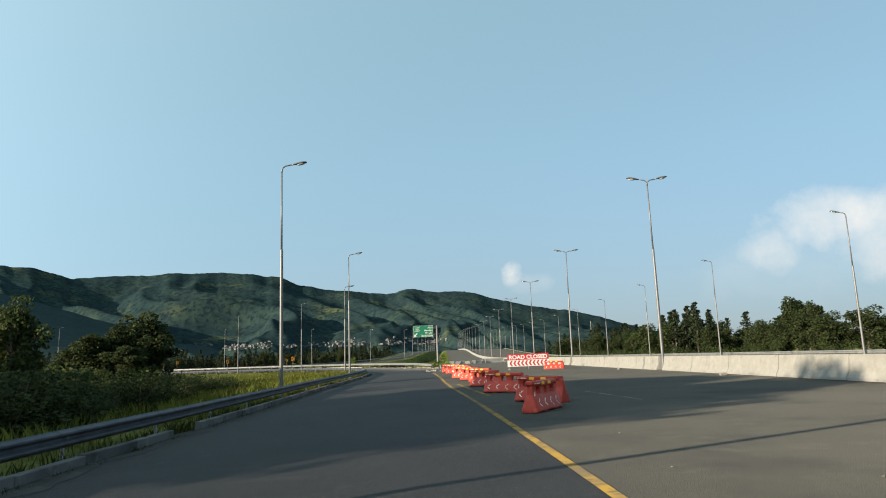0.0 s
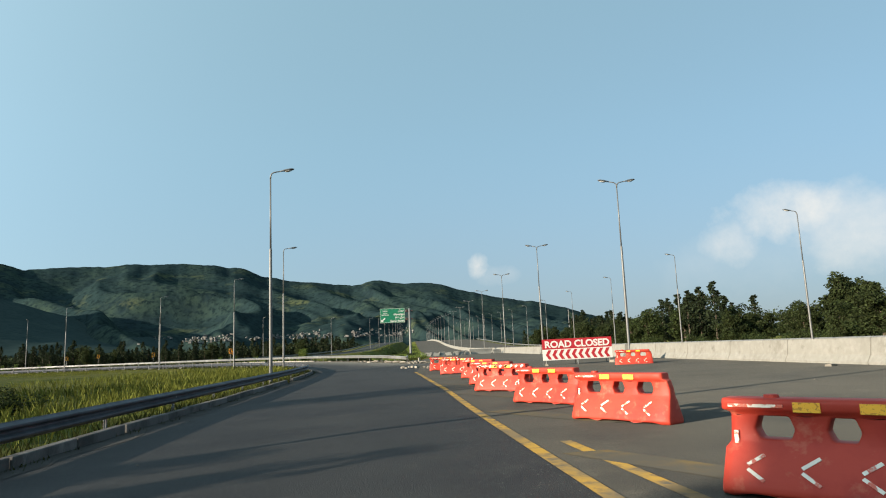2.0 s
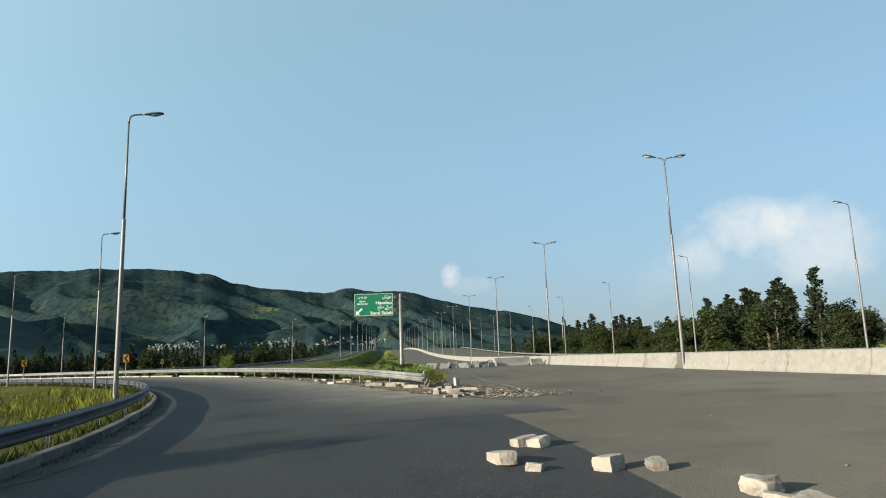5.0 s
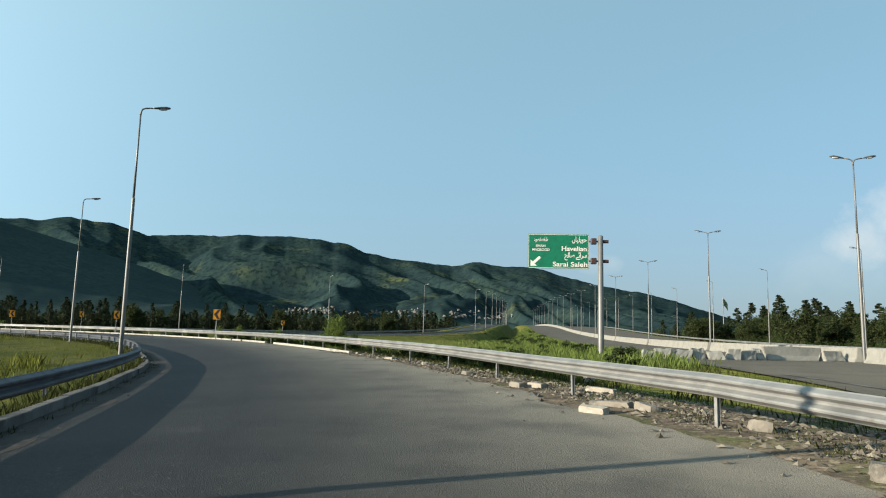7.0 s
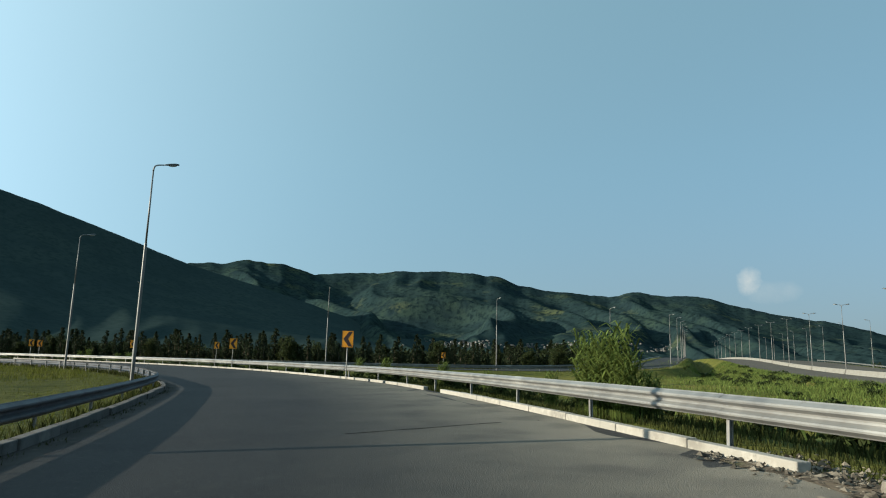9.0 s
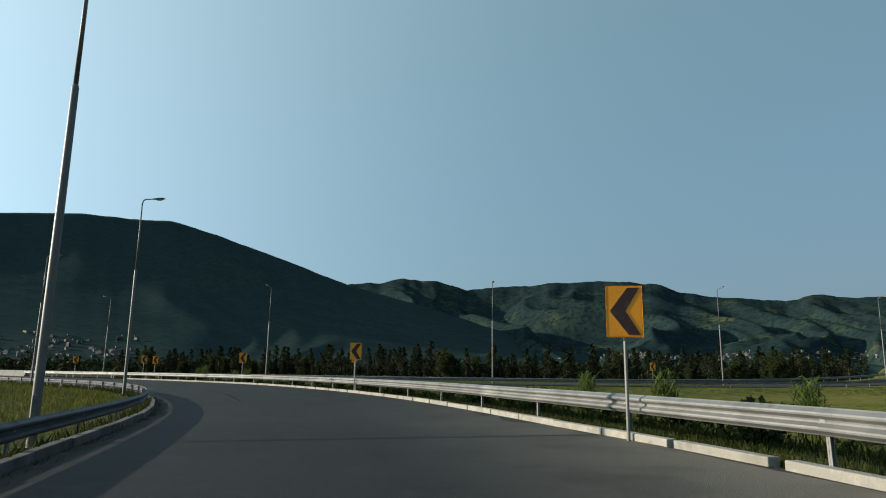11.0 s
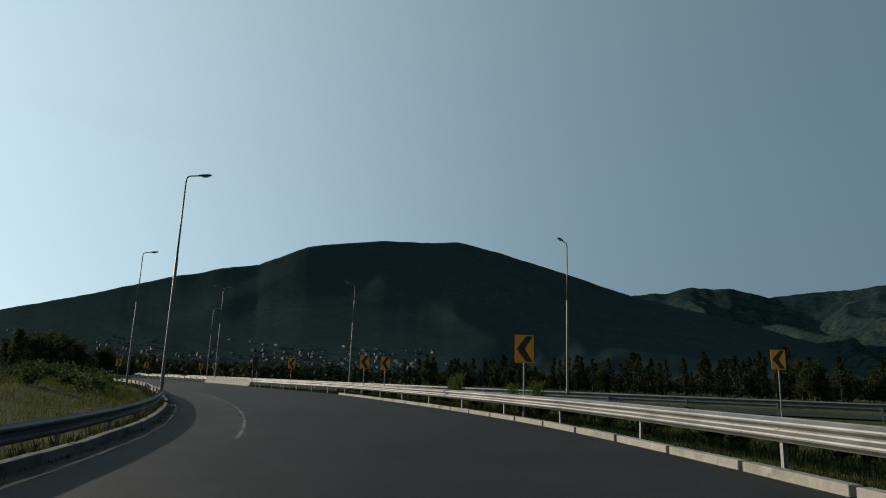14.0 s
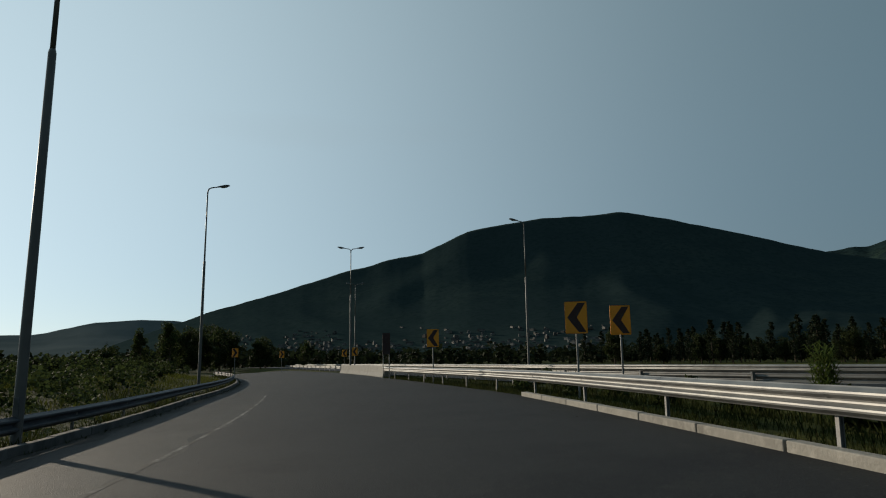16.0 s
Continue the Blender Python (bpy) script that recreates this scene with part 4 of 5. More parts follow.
# ---- green direction sign ----
def direction_sign():
    d = tagged(new("direction_sign"), "green direction sign on a cantilever steel pole in the grass", "road sign")
    part("pole", tube(bmesh.new(), [(0, 0, -0.8), (0, 0, 0), (0, 0, 7.95), (0, 0, 8.0)], [0.19, 0.19, 0.16, 0.1], 18), M_POLE, d, smooth=True)
    part("base_plate", box(bmesh.new(), -0.35, -0.35, -0.02, 0.35, 0.35, 0.06, 0.01), M_POLE, d)
    for z in (6.35, 7.62):
        part("arm", tube(bmesh.new(), [(-4.3, 0.05, z), (0.4, 0.05, z)], [0.06, 0.06], 10), M_POLE, d)
        part("clamp", box(bmesh.new(), -0.62, -0.11, z - 0.2, -0.26, 0.16, z + 0.2, 0.05), M_BLACK, d, "black bolted flange")
        part("end_collar", tube(bmesh.new(), [(0.18, 0.05, z), (0.5, 0.05, z)], [0.11, 0.11], 12), M_BLACK, d)
    x0, x1, z0, z1 = -4.6, -0.74, 5.83, 8.06
    board = part("board", box(bmesh.new(), x0, -0.012, z0, x1, 0.02, z1, 0.004), M_GREEN, d, "green reflective board")
    for a in ((x0 + 0.03, z0 + 0.03, x1 - 0.03, z0 + 0.055), (x0 + 0.03, z1 - 0.055, x1 - 0.03, z1 - 0.03), (x0 + 0.03, z0 + 0.03, x0 + 0.055, z1 - 0.03), (x1 - 0.055, z0 + 0.03, x1 - 0.03, z1 - 0.03)):
        part("border", box(bmesh.new(), a[0], -0.018, a[1], a[2], -0.012, a[3]), M_WHITE, board)
    lettering("Havelian", 0.42, 1.58, x1 - 0.14, -0.02, z0 + 1.15, 0, M_WHITE, board, align="RIGHT", bold=0.008)
    lettering("Sarai Saleh", 0.42, 2.18, x1 - 0.1, -0.02, z0 + 0.14, 0, M_WHITE, board, align="RIGHT", bold=0.008)
    lettering("SHAH", 0.22, 0.6, x0 + 0.5, -0.02, z0 + 1.38, 0, M_WHITE, board, bold=0.004)
    lettering("MAQSOOD", 0.22, 1.1, x0 + 0.27, -0.02, z0 + 1.13, 0, M_WHITE, board, bold=0.004)
    # joined letter forms, written from right to left
    lettering("\uFEA9\uFEEE\uFEBC\uFED8\uFEE3 \uFBA6\uFE8E\uFEB7", 0.36, 0.86, x0 + 0.38, -0.02, z0 + 1.76, 0, M_WHITE, board, "script", bold=0.006)
    lettering("\uFB9E\uFE8E\uFBFF\uFEE0\uFBFE\uFEEE\uFEA3", 0.46, 0.92, x1 - 0.14, -0.02, z0 + 1.74, 0, M_WHITE, board, "script", "RIGHT", bold=0.008)
    lettering("\uFEA2\uFEDF\uFE8E\uFEBB \uFBAF\uFE8B\uFE8D\uFEAE\uFEB3", 0.46, 1.4, x1 - 0.14, -0.02, z0 + 0.72, 0, M_WHITE, board, "script", "RIGHT", bold=0.008)
    arrow = [(0, 0), (0.0, 0.42), (0.14, 0.28), (0.55, 0.66), (0.66, 0.53), (0.26, 0.16), (0.4, 0.02)]
    part("arrow", prism(bmesh.new(), [(x0 + 0.16 + a, z0 + 0.14 + b) for a, b in arrow], -0.02, -0.013), M_WHITE, board)
    return d


ds = direction_sign()
ds.matrix_basis = pose(-1.05, 128.9, surface(-1.05, 128.9) - 0.3, 0, 0, 1)


# ---- flag pole ----
flag_pole = tagged(new("flag_pole"), "tall white flag pole with a limp dark flag", "flag pole")
part("pole", tube(bmesh.new(), [(0, 0, -0.5), (0, 0, 20)], [0.26, 0.16], 10), M_POLE, flag_pole)
bm = bmesh.new()
cols = [[bm.verts.new((0.1 + 0.36 * i, 0.12 * math.sin(i * 1.3 + j), 19.6 - 0.42 * j - 0.3 * i ** 1.3)) for j in range(8)] for i in range(6)]
for i in range(5):
    for j in range(7):
        bm.faces.new((cols[i][j], cols[i + 1][j], cols[i + 1][j + 1], cols[i][j + 1]))
bmesh.ops.solidify(bm, geom=bm.faces[:], thickness=0.02)
part("flag", bm, M_FLAG, flag_pole, "dark drooping flag", smooth=True)
flag_pole.matrix_basis = pose(85, 377, surface(85, 377))


# ---- jersey blocks at the nose and across the closed highway ----
nose = tagged(new("concrete_barrier"), "pale concrete barrier at the nose between the merging roads", "concrete barrier", "loose concrete barriers")
NOSE = mesh_of(jersey(3.4, 0.8), "block", M_CONCRETE)
for k in range(6):
    s = 247 + k * 3.5
    x, y = RAMP.at(s, right_edge(s) + 0.25)
    part("block", NOSE, None, nose, m=pose(x, y, float(fall(right_edge(s), s)) - 0.01, 0, 0, RAMP.turn(s + 1.7)))


def broken_block(ln, h, seed):
    """A cracked piece of barrier with chipped, slanting ends."""
    rnd = random.Random(seed)
    bm = jersey(ln, h)
    bmesh.ops.subdivide_edges(bm, edges=[e for e in bm.edges if abs(e.verts[0].co.y - e.verts[1].co.y) > ln * 0.5], cuts=4)
    lean = (rnd.uniform(-0.5, 0.5), rnd.uniform(-0.5, 0.5))
    for v in bm.verts:
        k = v.co.y / ln
        v.co.y += v.co.z * (lean[0] * (1 - k) + lean[1] * k)
        chip = noise.noise(Vector((v.co.y * 2.2, v.co.x * 3, seed * 3.7))) * 0.09 * (v.co.z / h)
        v.co += Vector((rnd.uniform(-0.02, 0.02), rnd.uniform(-0.02, 0.02), chip))
    return mesh_of(bm, "concrete_block", M_CONCRETE)


BLOCKS = [(0.3, 123.7, 0.8, -78, 0.45), (1.3, 124.0, 0.6, -86, 0.55), (2.1, 124.2, 1.0, -80, 0.5), (3.3, 124.6, 0.7, -70, 0.6), (4.2, 124.7, 0.9, -88, 0.5), (5.3, 125.1, 0.7, -80, 0.62), (6.2, 125.4, 0.8, -66, 0.55), (7.2, 126.2, 0.6, -80, 0.65), (8.1, 127.0, 3.2, -76, 0.8), (11.6, 127.7, 1.4, -70, 0.62)]
for k, (x, y, ln, yaw, h) in enumerate(BLOCKS):
    ob = tagged(new("concrete_block", broken_block(ln, h, k)), "broken pale concrete barrier block lying across the highway", "concrete barrier", "loose concrete barriers")
    ob.matrix_basis = pose(x, y, max(surface(x, y) + 0.05, 0.0), 0, 0, yaw)


# ---- paint on the road ----
def painted(name, label, line, s0, s1, u, width, mat, lift=0.006, u1=None):
    n = max(2, int((s1 - s0) / 1.5))
    rows = []
    for k in range(n + 1):
        s = s0 + (s1 - s0) * k / n
        uu = u if u1 is None else u + (u1 - u) * k / n
        row = []
        for d in (-width / 2, width / 2):
            x, y = line.at(s, uu + d)
            row.append((x, y, float(fall(uu + d, s)) + lift))
        rows.append(row)
    return tagged(new(name, strip(name, rows, 2, mat)), label, "road marking", kind="structure")


painted("marking_1", "worn yellow edge line", RAMP, 2, 30, 1.85, 0.14, M_YELLOW, u1=1.8)
painted("marking_2", "worn yellow edge line", RAMP, 30, 62, 1.8, 0.16, M_YELLOW, u1=2.3)
painted("marking_3", "worn yellow edge line", RAMP, 23, 34, 2.55, 0.15, M_YELLOW, u1=2.35)
for k in range(6):
    a, b = 25 + k * 5.2, 27.9 + k * 5.2
    painted(f"marking_{4 + k}", "worn yellow hatching", RAMP, a, b, 3.7, 0.55, M_HATCH, lift=0.007, u1=2.3)
painted("marking_11", "faded white lane line", RAMP, 18, 23, 6.1, 0.12, M_LINE, u1=5.9)
painted("marking_12", "faded white lane line", RAMP, 53, 56.5, 7.9, 0.12, M_LINE, u1=7.9)
painted("marking_13", "faded white edge line", RAMP, 204, 231, -3.3, 0.09, M_LINE, u1=-4.6)
painted("marking_14", "faded white edge line", RAMP, 190, 204, -2.8, 0.09, M_LINE, u1=-3.3)


rows = []
for k in range(24):
    y = 86.5 + k
    x = 1.68 + 0.5 * smooth01((y - 92) / 14)
    rows.append([(x + d, y, surface(x, y) + 0.085) for d in (-0.08, 0.08)])
tagged(new("marking_15", strip("marking_15", rows, 2, M_LINE)), "faded white edge line of the closed highway", "road marking", kind="structure")


def wiggle(name, label, pts, width, mat, seed, lift=0.008):
    """A thin crooked seam of tar from place to place."""
    rnd = random.Random(seed)
    rows = []
    for (ax, ay), (bx, by) in zip(pts, pts[1:]):
        d = math.hypot(bx - ax, by - ay)
        n = max(2, int(d / 0.4))
        nx1, ny1 = -(by - ay) / d, (bx - ax) / d
        for k in range(n):
            t, j, w = k / n, rnd.uniform(-0.02, 0.02), width * rnd.uniform(0.6, 1.3) / 2
            x, y = ax + (bx - ax) * t + nx1 * j, ay + (by - ay) * t + ny1 * j
            row = []
            for sgn in (-1, 1):
                s, u = RAMP.near(x + nx1 * w * sgn, y + ny1 * w * sgn)
                row.append((x + nx1 * w * sgn, y + ny1 * w * sgn, float(fall(u[0], s[0])) + lift))
            rows.append(row)
    return tagged(new(name, strip(name, rows, 2, mat)), label, "road crack", kind="structure")


wiggle("crack_1", "black tar seam across the slip road", [RAMP.at(181.5, -0.7), RAMP.at(179, -0.72), RAMP.at(175.5, -0.85), RAMP.at(170, -1.1), RAMP.at(166.5, -1.16)], 0.07, M_CRACK, 1)
wiggle("crack_2", "dark seam across the slip road", [RAMP.at(122.5, 0.8), RAMP.at(123.5, 4.2)], 0.07, M_CRACK, 3)


# ---- trees and plants ----
def leaf_cloud(clumps, per, size, rnd, droop=0.3):
    """Small folded leaf sprays scattered through clumps of (centre, radius)."""
    v, f = [], []
    for c, r in clumps:
        for _ in range(per):
            d = Vector((rnd.gauss(0, 1), rnd.gauss(0, 1), rnd.gauss(0, 1))).normalized() * r * rnd.uniform(0.55, 1.05) ** 0.6
            p = Vector(c) + Vector((d.x, d.y, d.z * 0.8))
            a = Vector((rnd.gauss(0, 1), rnd.gauss(0, 1), rnd.gauss(0, 0.6) - droop)).normalized()
            b = a.cross(Vector((rnd.gauss(0, 1), rnd.gauss(0, 1), rnd.gauss(0, 1)))).normalized()
            k = size * rnd.uniform(0.6, 1.4)
            i = len(v)
            v += [p, p + a * k * 0.5 + b * k * 0.35, p + a * k, p + a * k * 0.5 - b * k * 0.35]
            f += [(i, i + 1, i + 2), (i, i + 2, i + 3)]
    return v, f


def tree_parts(name, kind, seed):
    """A tree with a tapered trunk, limbs and a ragged crown."""
    rnd = random.Random(seed)
    t = new(name)
    wood, clumps = bmesh.new(), []
    if kind == "poplar":
        h = 10.0
        pts = [(0, 0, -0.5)] + [(rnd.uniform(-0.08, 0.08), rnd.uniform(-0.08, 0.08), h * k / 6) for k in range(1, 7)]
        tube(wood, pts, [0.16, 0.13, 0.11, 0.09, 0.06, 0.04, 0.015], 6)
        for k in range(17):
            z = h * (0.16 + 0.84 * k / 16)
            w = 1.05 * math.sin(math.pi * (0.12 + 0.86 * k / 16)) ** 0.8 + 0.12
            a = rnd.uniform(0, 6.28)
            clumps.append(((math.cos(a) * w * 0.5, math.sin(a) * w * 0.5, z), w * rnd.uniform(0.5, 0.85)))
            tube(wood, [(0, 0, z - 0.5), (math.cos(a) * w * 0.6, math.sin(a) * w * 0.6, z + 0.2)], [0.03, 0.01], 4, caps=False)
        v, f = leaf_cloud(clumps, 52, 0.42, rnd, -0.6)
        mat = M_LEAF_POPLAR
    elif kind in ("shrub", "bush"):
        for k in range(7):
            a, w = rnd.uniform(0, 6.28), rnd.uniform(0.4, 1.3)
            tip = (math.cos(a) * w, math.sin(a) * w, rnd.uniform(0.7, 1.9))
            tube(wood, [(0, 0, -0.2), (tip[0] * 0.4, tip[1] * 0.4, tip[2] * 0.55), tip], [0.04, 0.03, 0.012], 5, caps=False)
            clumps.append((tip, rnd.uniform(0.45, 0.8)))
            clumps.append(((tip[0] * 0.7, tip[1] * 0.7, tip[2] * 0.4), rnd.uniform(0.4, 0.7)))
        v, f = leaf_cloud(clumps, 150, 0.15, rnd, 0.0) if kind == "bush" else leaf_cloud(clumps, 72, 0.27, rnd, 0.0)
        mat = M_LEAF_DARK if kind == "bush" else M_LEAF_MID
    else:
        h = 8.0
        lean = (rnd.uniform(-0.4, 0.4), rnd.uniform(-0.4, 0.4))
        pts = [(lean[0] * k * 0.2, lean[1] * k * 0.2, -0.5 + k * 1.15) for k in range(6)]
        tube(wood, pts, [0.24, 0.2, 0.17, 0.14, 0.1, 0.05], 8)
        wide = 2.4 if kind == "light" else 3.3
        for k in range(rnd.randint(13, 16)):
            a, z = rnd.uniform(0, 6.28), 1.7 + (h - 2.6) * (k / 14) ** 0.8
            w = wide * math.sin(math.pi * min(0.95, 0.28 + 0.66 * (z - 1.5) / (h - 1.5))) * rnd.uniform(0.55, 1.1)
            tip = Vector((math.cos(a) * w, math.sin(a) * w, z + rnd.uniform(0.0, 0.6)))
            root = Vector((0, 0, max(1.0, z - 1.2)))
            tube(wood, [root, root.lerp(tip, 0.5) + Vector((0, 0, 0.25)), tip], [0.07, 0.045, 0.015], 5, caps=False)
            for q in (0.45, 0.7, 0.88):
                c = root.lerp(tip, q) + Vector((rnd.uniform(-0.5, 0.5), rnd.uniform(-0.5, 0.5), rnd.uniform(-0.4, 0.2)))
                clumps.append((c, rnd.uniform(0.5, 1.0)))
        if kind != "light":
            for k in range(16):
                a, z = rnd.uniform(0, 6.28), 1.8 + (h - 2.3) * k / 15
                clumps.append(((math.cos(a) * 0.9, math.sin(a) * 0.9, z), rnd.uniform(0.8, 1.3)))
        v, f = leaf_cloud(clumps, 150, 0.33, rnd) if kind == "dense" else leaf_cloud(clumps, 120, 0.3, rnd) if kind == "broad" else leaf_cloud(clumps, 110, 0.28, rnd)
        mat = M_LEAF_MID if kind == "light" else M_LEAF_DARK
    part("trunk", wood, M_BARK, t, smooth=True)
    crown = new("crown", sheet("crown", v, f, mat, smooth=False))
    crown.parent = t
    return t


TREES = {
    "dense": [tagged(tree_parts("broadleaf_tree", "dense", k), "big dense dark green tree standing off the roadside", "tree", "roadside trees") for k in (4, 5)],
    "broad": [tagged(tree_parts("broadleaf_tree", "broad", k), "dark green broadleaf tree with a ragged crown beside the road", "tree", "roadside trees") for k in (1, 2, 3)],
    "light": [tagged(tree_parts("young_tree", "light", k), "lighter green young tree with an open crown", "tree", "young trees") for k in (11, 12)],
    "poplar": [tagged(tree_parts("poplar_tree", "poplar", k), "slender dark poplar in a row across the field", "tree", "poplars across the field") for k in (21, 22, 23)],
    "bush": [tagged(tree_parts("bush", "bush", k), "dark leafy bush behind the inner guardrail", "shrub", "verge bushes") for k in (33, 34, 35)],
    "shrub": [tagged(tree_parts("shrub", "shrub", k), "bushy green shrub on the verge", "shrub", "verge shrubs") for k in (31, 32)],
}
planted = set()
plant_rnd = random.Random(9)


def plant(kind, x, y, tall, wide=1.0, sink=0.05):
    """Sets a tree of that kind, about tall metres high, on the ground."""
    src = plant_rnd.choice(TREES[kind])
    k = tall / {"broad": 8.6, "dense": 8.6, "light": 8.6, "poplar": 10.4, "shrub": 2.3, "bush": 2.3}[kind]
    m = pose(x, y, surface(x, y) - sink, 0, 0, plant_rnd.uniform(0, 360)) @ Matrix.Diagonal((k * wide, k * wide, k, 1))
    ob = copy_thing(src, Matrix.Identity(4)) if src in planted else src
    planted.add(src)
    ob.matrix_basis = m
    return ob


def scrub(name, label, spots, leaves, seed):
    """Low bushes that nobody could count, in one mesh: (x, y, height, width) each."""
    rnd = random.Random(seed)
    clumps = []
    zs = ground_height([p[0] for p in spots], [p[1] for p in spots])
    for (x, y, h, w), z in zip(spots, zs):
        for k in range(9):
            a, r = rnd.uniform(0, 6.28), rnd.uniform(0.05, 0.55) * h * w
            clumps.append(((x + math.cos(a) * r, y + math.sin(a) * r, z + h * rnd.uniform(0.15, 0.75)), h * rnd.uniform(0.16, 0.32)))
    v, f = leaf_cloud(clumps, leaves, 0.3 if leaves < 40 else 0.16, rnd, 0.0)
    return tagged(new(name, sheet(name, v, f, M_LEAF_MID, smooth=False)), label, "scrub", kind="stuff")


# inside the bend, and beyond its rail
for x, y, h, w in [(-28.4, 62.0, 7.6, 1.15), (-29.2, 60.8, 6.3, 1.1), (-31.0, 63.8, 4.4, 1.3), (-27.3, 60.7, 5.3, 1.1), (-31.1, 58.0, 5.4, 1.2), (-25.7, 54.7, 3.9, 1.3), (-30.0, 48.0, 3.9, 1.2), (-34.0, 61.4, 5.0, 1.2)]:
    plant("dense", x, y, h, w)
for x, y, h, w in [(-27.0, 1.5, 13.0, 1.2), (-25.0, 5.5, 12.2, 1.2), (-29.0, 9.0, 13.0, 1.2), (-26.5, 13.0, 11.6, 1.2), (-32.0, 5.0, 13.5, 1.2)]:
    plant("dense", x, y, h, w)
for x, y, h, w in [(-25.0, 17.0, 5.5, 1.2), (-28.5, 19.0, 6.0, 1.2), (-24.0, 21.5, 5.0, 1.2), (-29.0, 26.0, 5.4, 1.2), (-28.5, 32.0, 9.4, 0.8)]:
    plant("broad", x, y, h, w)
for x, y, h, w in [(-17.0, 26.0, 5.6, 0.8), (-18.8, 27.8, 5.3, 0.85), (-20.5, 30.0, 4.2, 1.0), (-19.0, 24.5, 4.0, 1.0)]:
    plant("light", x, y, h, w)
for k in range(80):
    y = 18 + 34 * plant_rnd.random() ** 1.2
    plant("bush", -11.6 - (y - 18) * 0.13 - abs(plant_rnd.gauss(0, 4.5)), y, plant_rnd.uniform(1.2, 2.3) * (0.9 if y < 34 else 0.7), plant_rnd.uniform(0.9, 1.4))
for k in range(16):
    plant("shrub", plant_rnd.uniform(-34, -23), plant_rnd.uniform(46, 61), plant_rnd.uniform(1.4, 2.7), 1.4)
for x, y, h, w, kind in [(-245, 151, 11.0, 0.75, "light"), (-212, 159, 10.2, 0.8, "light"), (-218, 162, 9.6, 0.9, "broad"), (-228, 164, 10.4, 0.9, "broad"), (-236, 168, 10.8, 0.9, "broad"), (-248, 168, 11.5, 0.9, "light"), (-258, 166, 12.5, 0.9, "broad"), (-230, 158, 9.5, 0.9, "broad"), (-222, 170, 8.5, 1.0, "broad"), (-226, 176, 7.2, 1.0, "broad"), (-240, 178, 7.4, 1.0, "broad"), (-217, 184, 6.2, 0.8, "light"), (-290, 136, 8.5, 1.1, "broad"), (-205, 150, 6.0, 1.2, "broad"), (-195, 144, 5.0, 1.3, "broad"), (-215, 148, 5.6, 1.2, "broad"), (-185, 140, 4.6, 1.3, "broad"), (-235, 146, 6.0, 1.2, "broad")]:
    plant(kind, x, y, h, w)
scrub("field_scrub", "dark bushes on the low ground inside the bend", [(plant_rnd.uniform(-200, -120), plant_rnd.uniform(122, 156), plant_rnd.uniform(1.4, 3.0), 1.4) for k in range(150)], 44, 1)
# beyond the far carriageway
for k in range(70):
    y = 46 + k * 4.1 + plant_rnd.uniform(-2, 2)
    x = 54 + plant_rnd.uniform(-3, 12) + (k % 3) * 5
    tall = plant_rnd.uniform(6.0, 8.2) if y < 150 else plant_rnd.uniform(7, 10)
    plant("broad" if plant_rnd.random() < 0.72 else "light", x, y, tall, plant_rnd.uniform(1.05, 1.45))
for x, y, h, w in [(67.5, 126, 11.8, 0.95), (70.5, 128, 11.2, 0.95), (69, 123, 10.2, 0.9)]:
    plant("dense", x, y, h, w)
scrub("east_scrub", "bushes at the foot of the trees beyond the far carriageway", [(50 + plant_rnd.uniform(-3, 6), 44 + k * 3.0 + plant_rnd.uniform(-1, 1), plant_rnd.uniform(2.0, 3.8), 1.3) for k in range(76)], 44, 2)
for k in range(46):
    plant("poplar", 66 + plant_rnd.uniform(-6, 28), 190 + k * 4.4 + plant_rnd.uniform(-2, 2), plant_rnd.uniform(9, 14), 1.3)
for k in range(22):
    y = 150 + k * 2.6 + plant_rnd.uniform(-2, 2)
    plant("poplar", y * math.tan(radians(plant_rnd.uniform(18.2, 22.2))), y, plant_rnd.uniform(10.0, 13.0), plant_rnd.uniform(1.0, 1.3))
# scrub on the highway bank, where the roads merge, and between the slip roads
spots = []
for k in range(90):
    y = plant_rnd.uniform(132, 300)
    x = highway_left(y) - 1.5 - abs(plant_rnd.gauss(0, 6))
    s, u = RAMP.near(x, y)
    if u[0] > right_edge(min(s[0], 300)) + 2 and abs(SLIP.near(x, y)[1][0]) > 6.2:
        spots.append((x, y, plant_rnd.uniform(0.35, 1.0), plant_rnd.uniform(1.0, 1.7)))
scrub("bank_scrub", "low green scrub on the highway bank", spots, 45, 3)
spots = []
for k in range(150):
    x, y = plant_rnd.uniform(-168, -98), plant_rnd.uniform(136, 164)
    s, u = RAMP.near(x, y)
    if u[0] < left_edge(s[0]) - 3.5:
        spots.append((x, y, plant_rnd.uniform(0.9, 2.2), plant_rnd.uniform(1.1, 1.6)))
scrub("merge_scrub", "dark bushes behind the inner guardrail", spots, 50, 4)
spots = []
for k in range(260):
    s = plant_rnd.uniform(108, 250)
    x, y = RAMP.at(s, right_edge(s) + 2.0 + abs(plant_rnd.gauss(0, 6)))
    if x < highway_left(y) - 2 and abs(SLIP.near(x, y)[1][0]) > 6.2:
        spots.append((x, y, plant_rnd.uniform(0.3, 0.85), plant_rnd.uniform(1.0, 1.6)))
scrub("slip_scrub", "low dark scrub between the slip roads", spots, 50, 5)
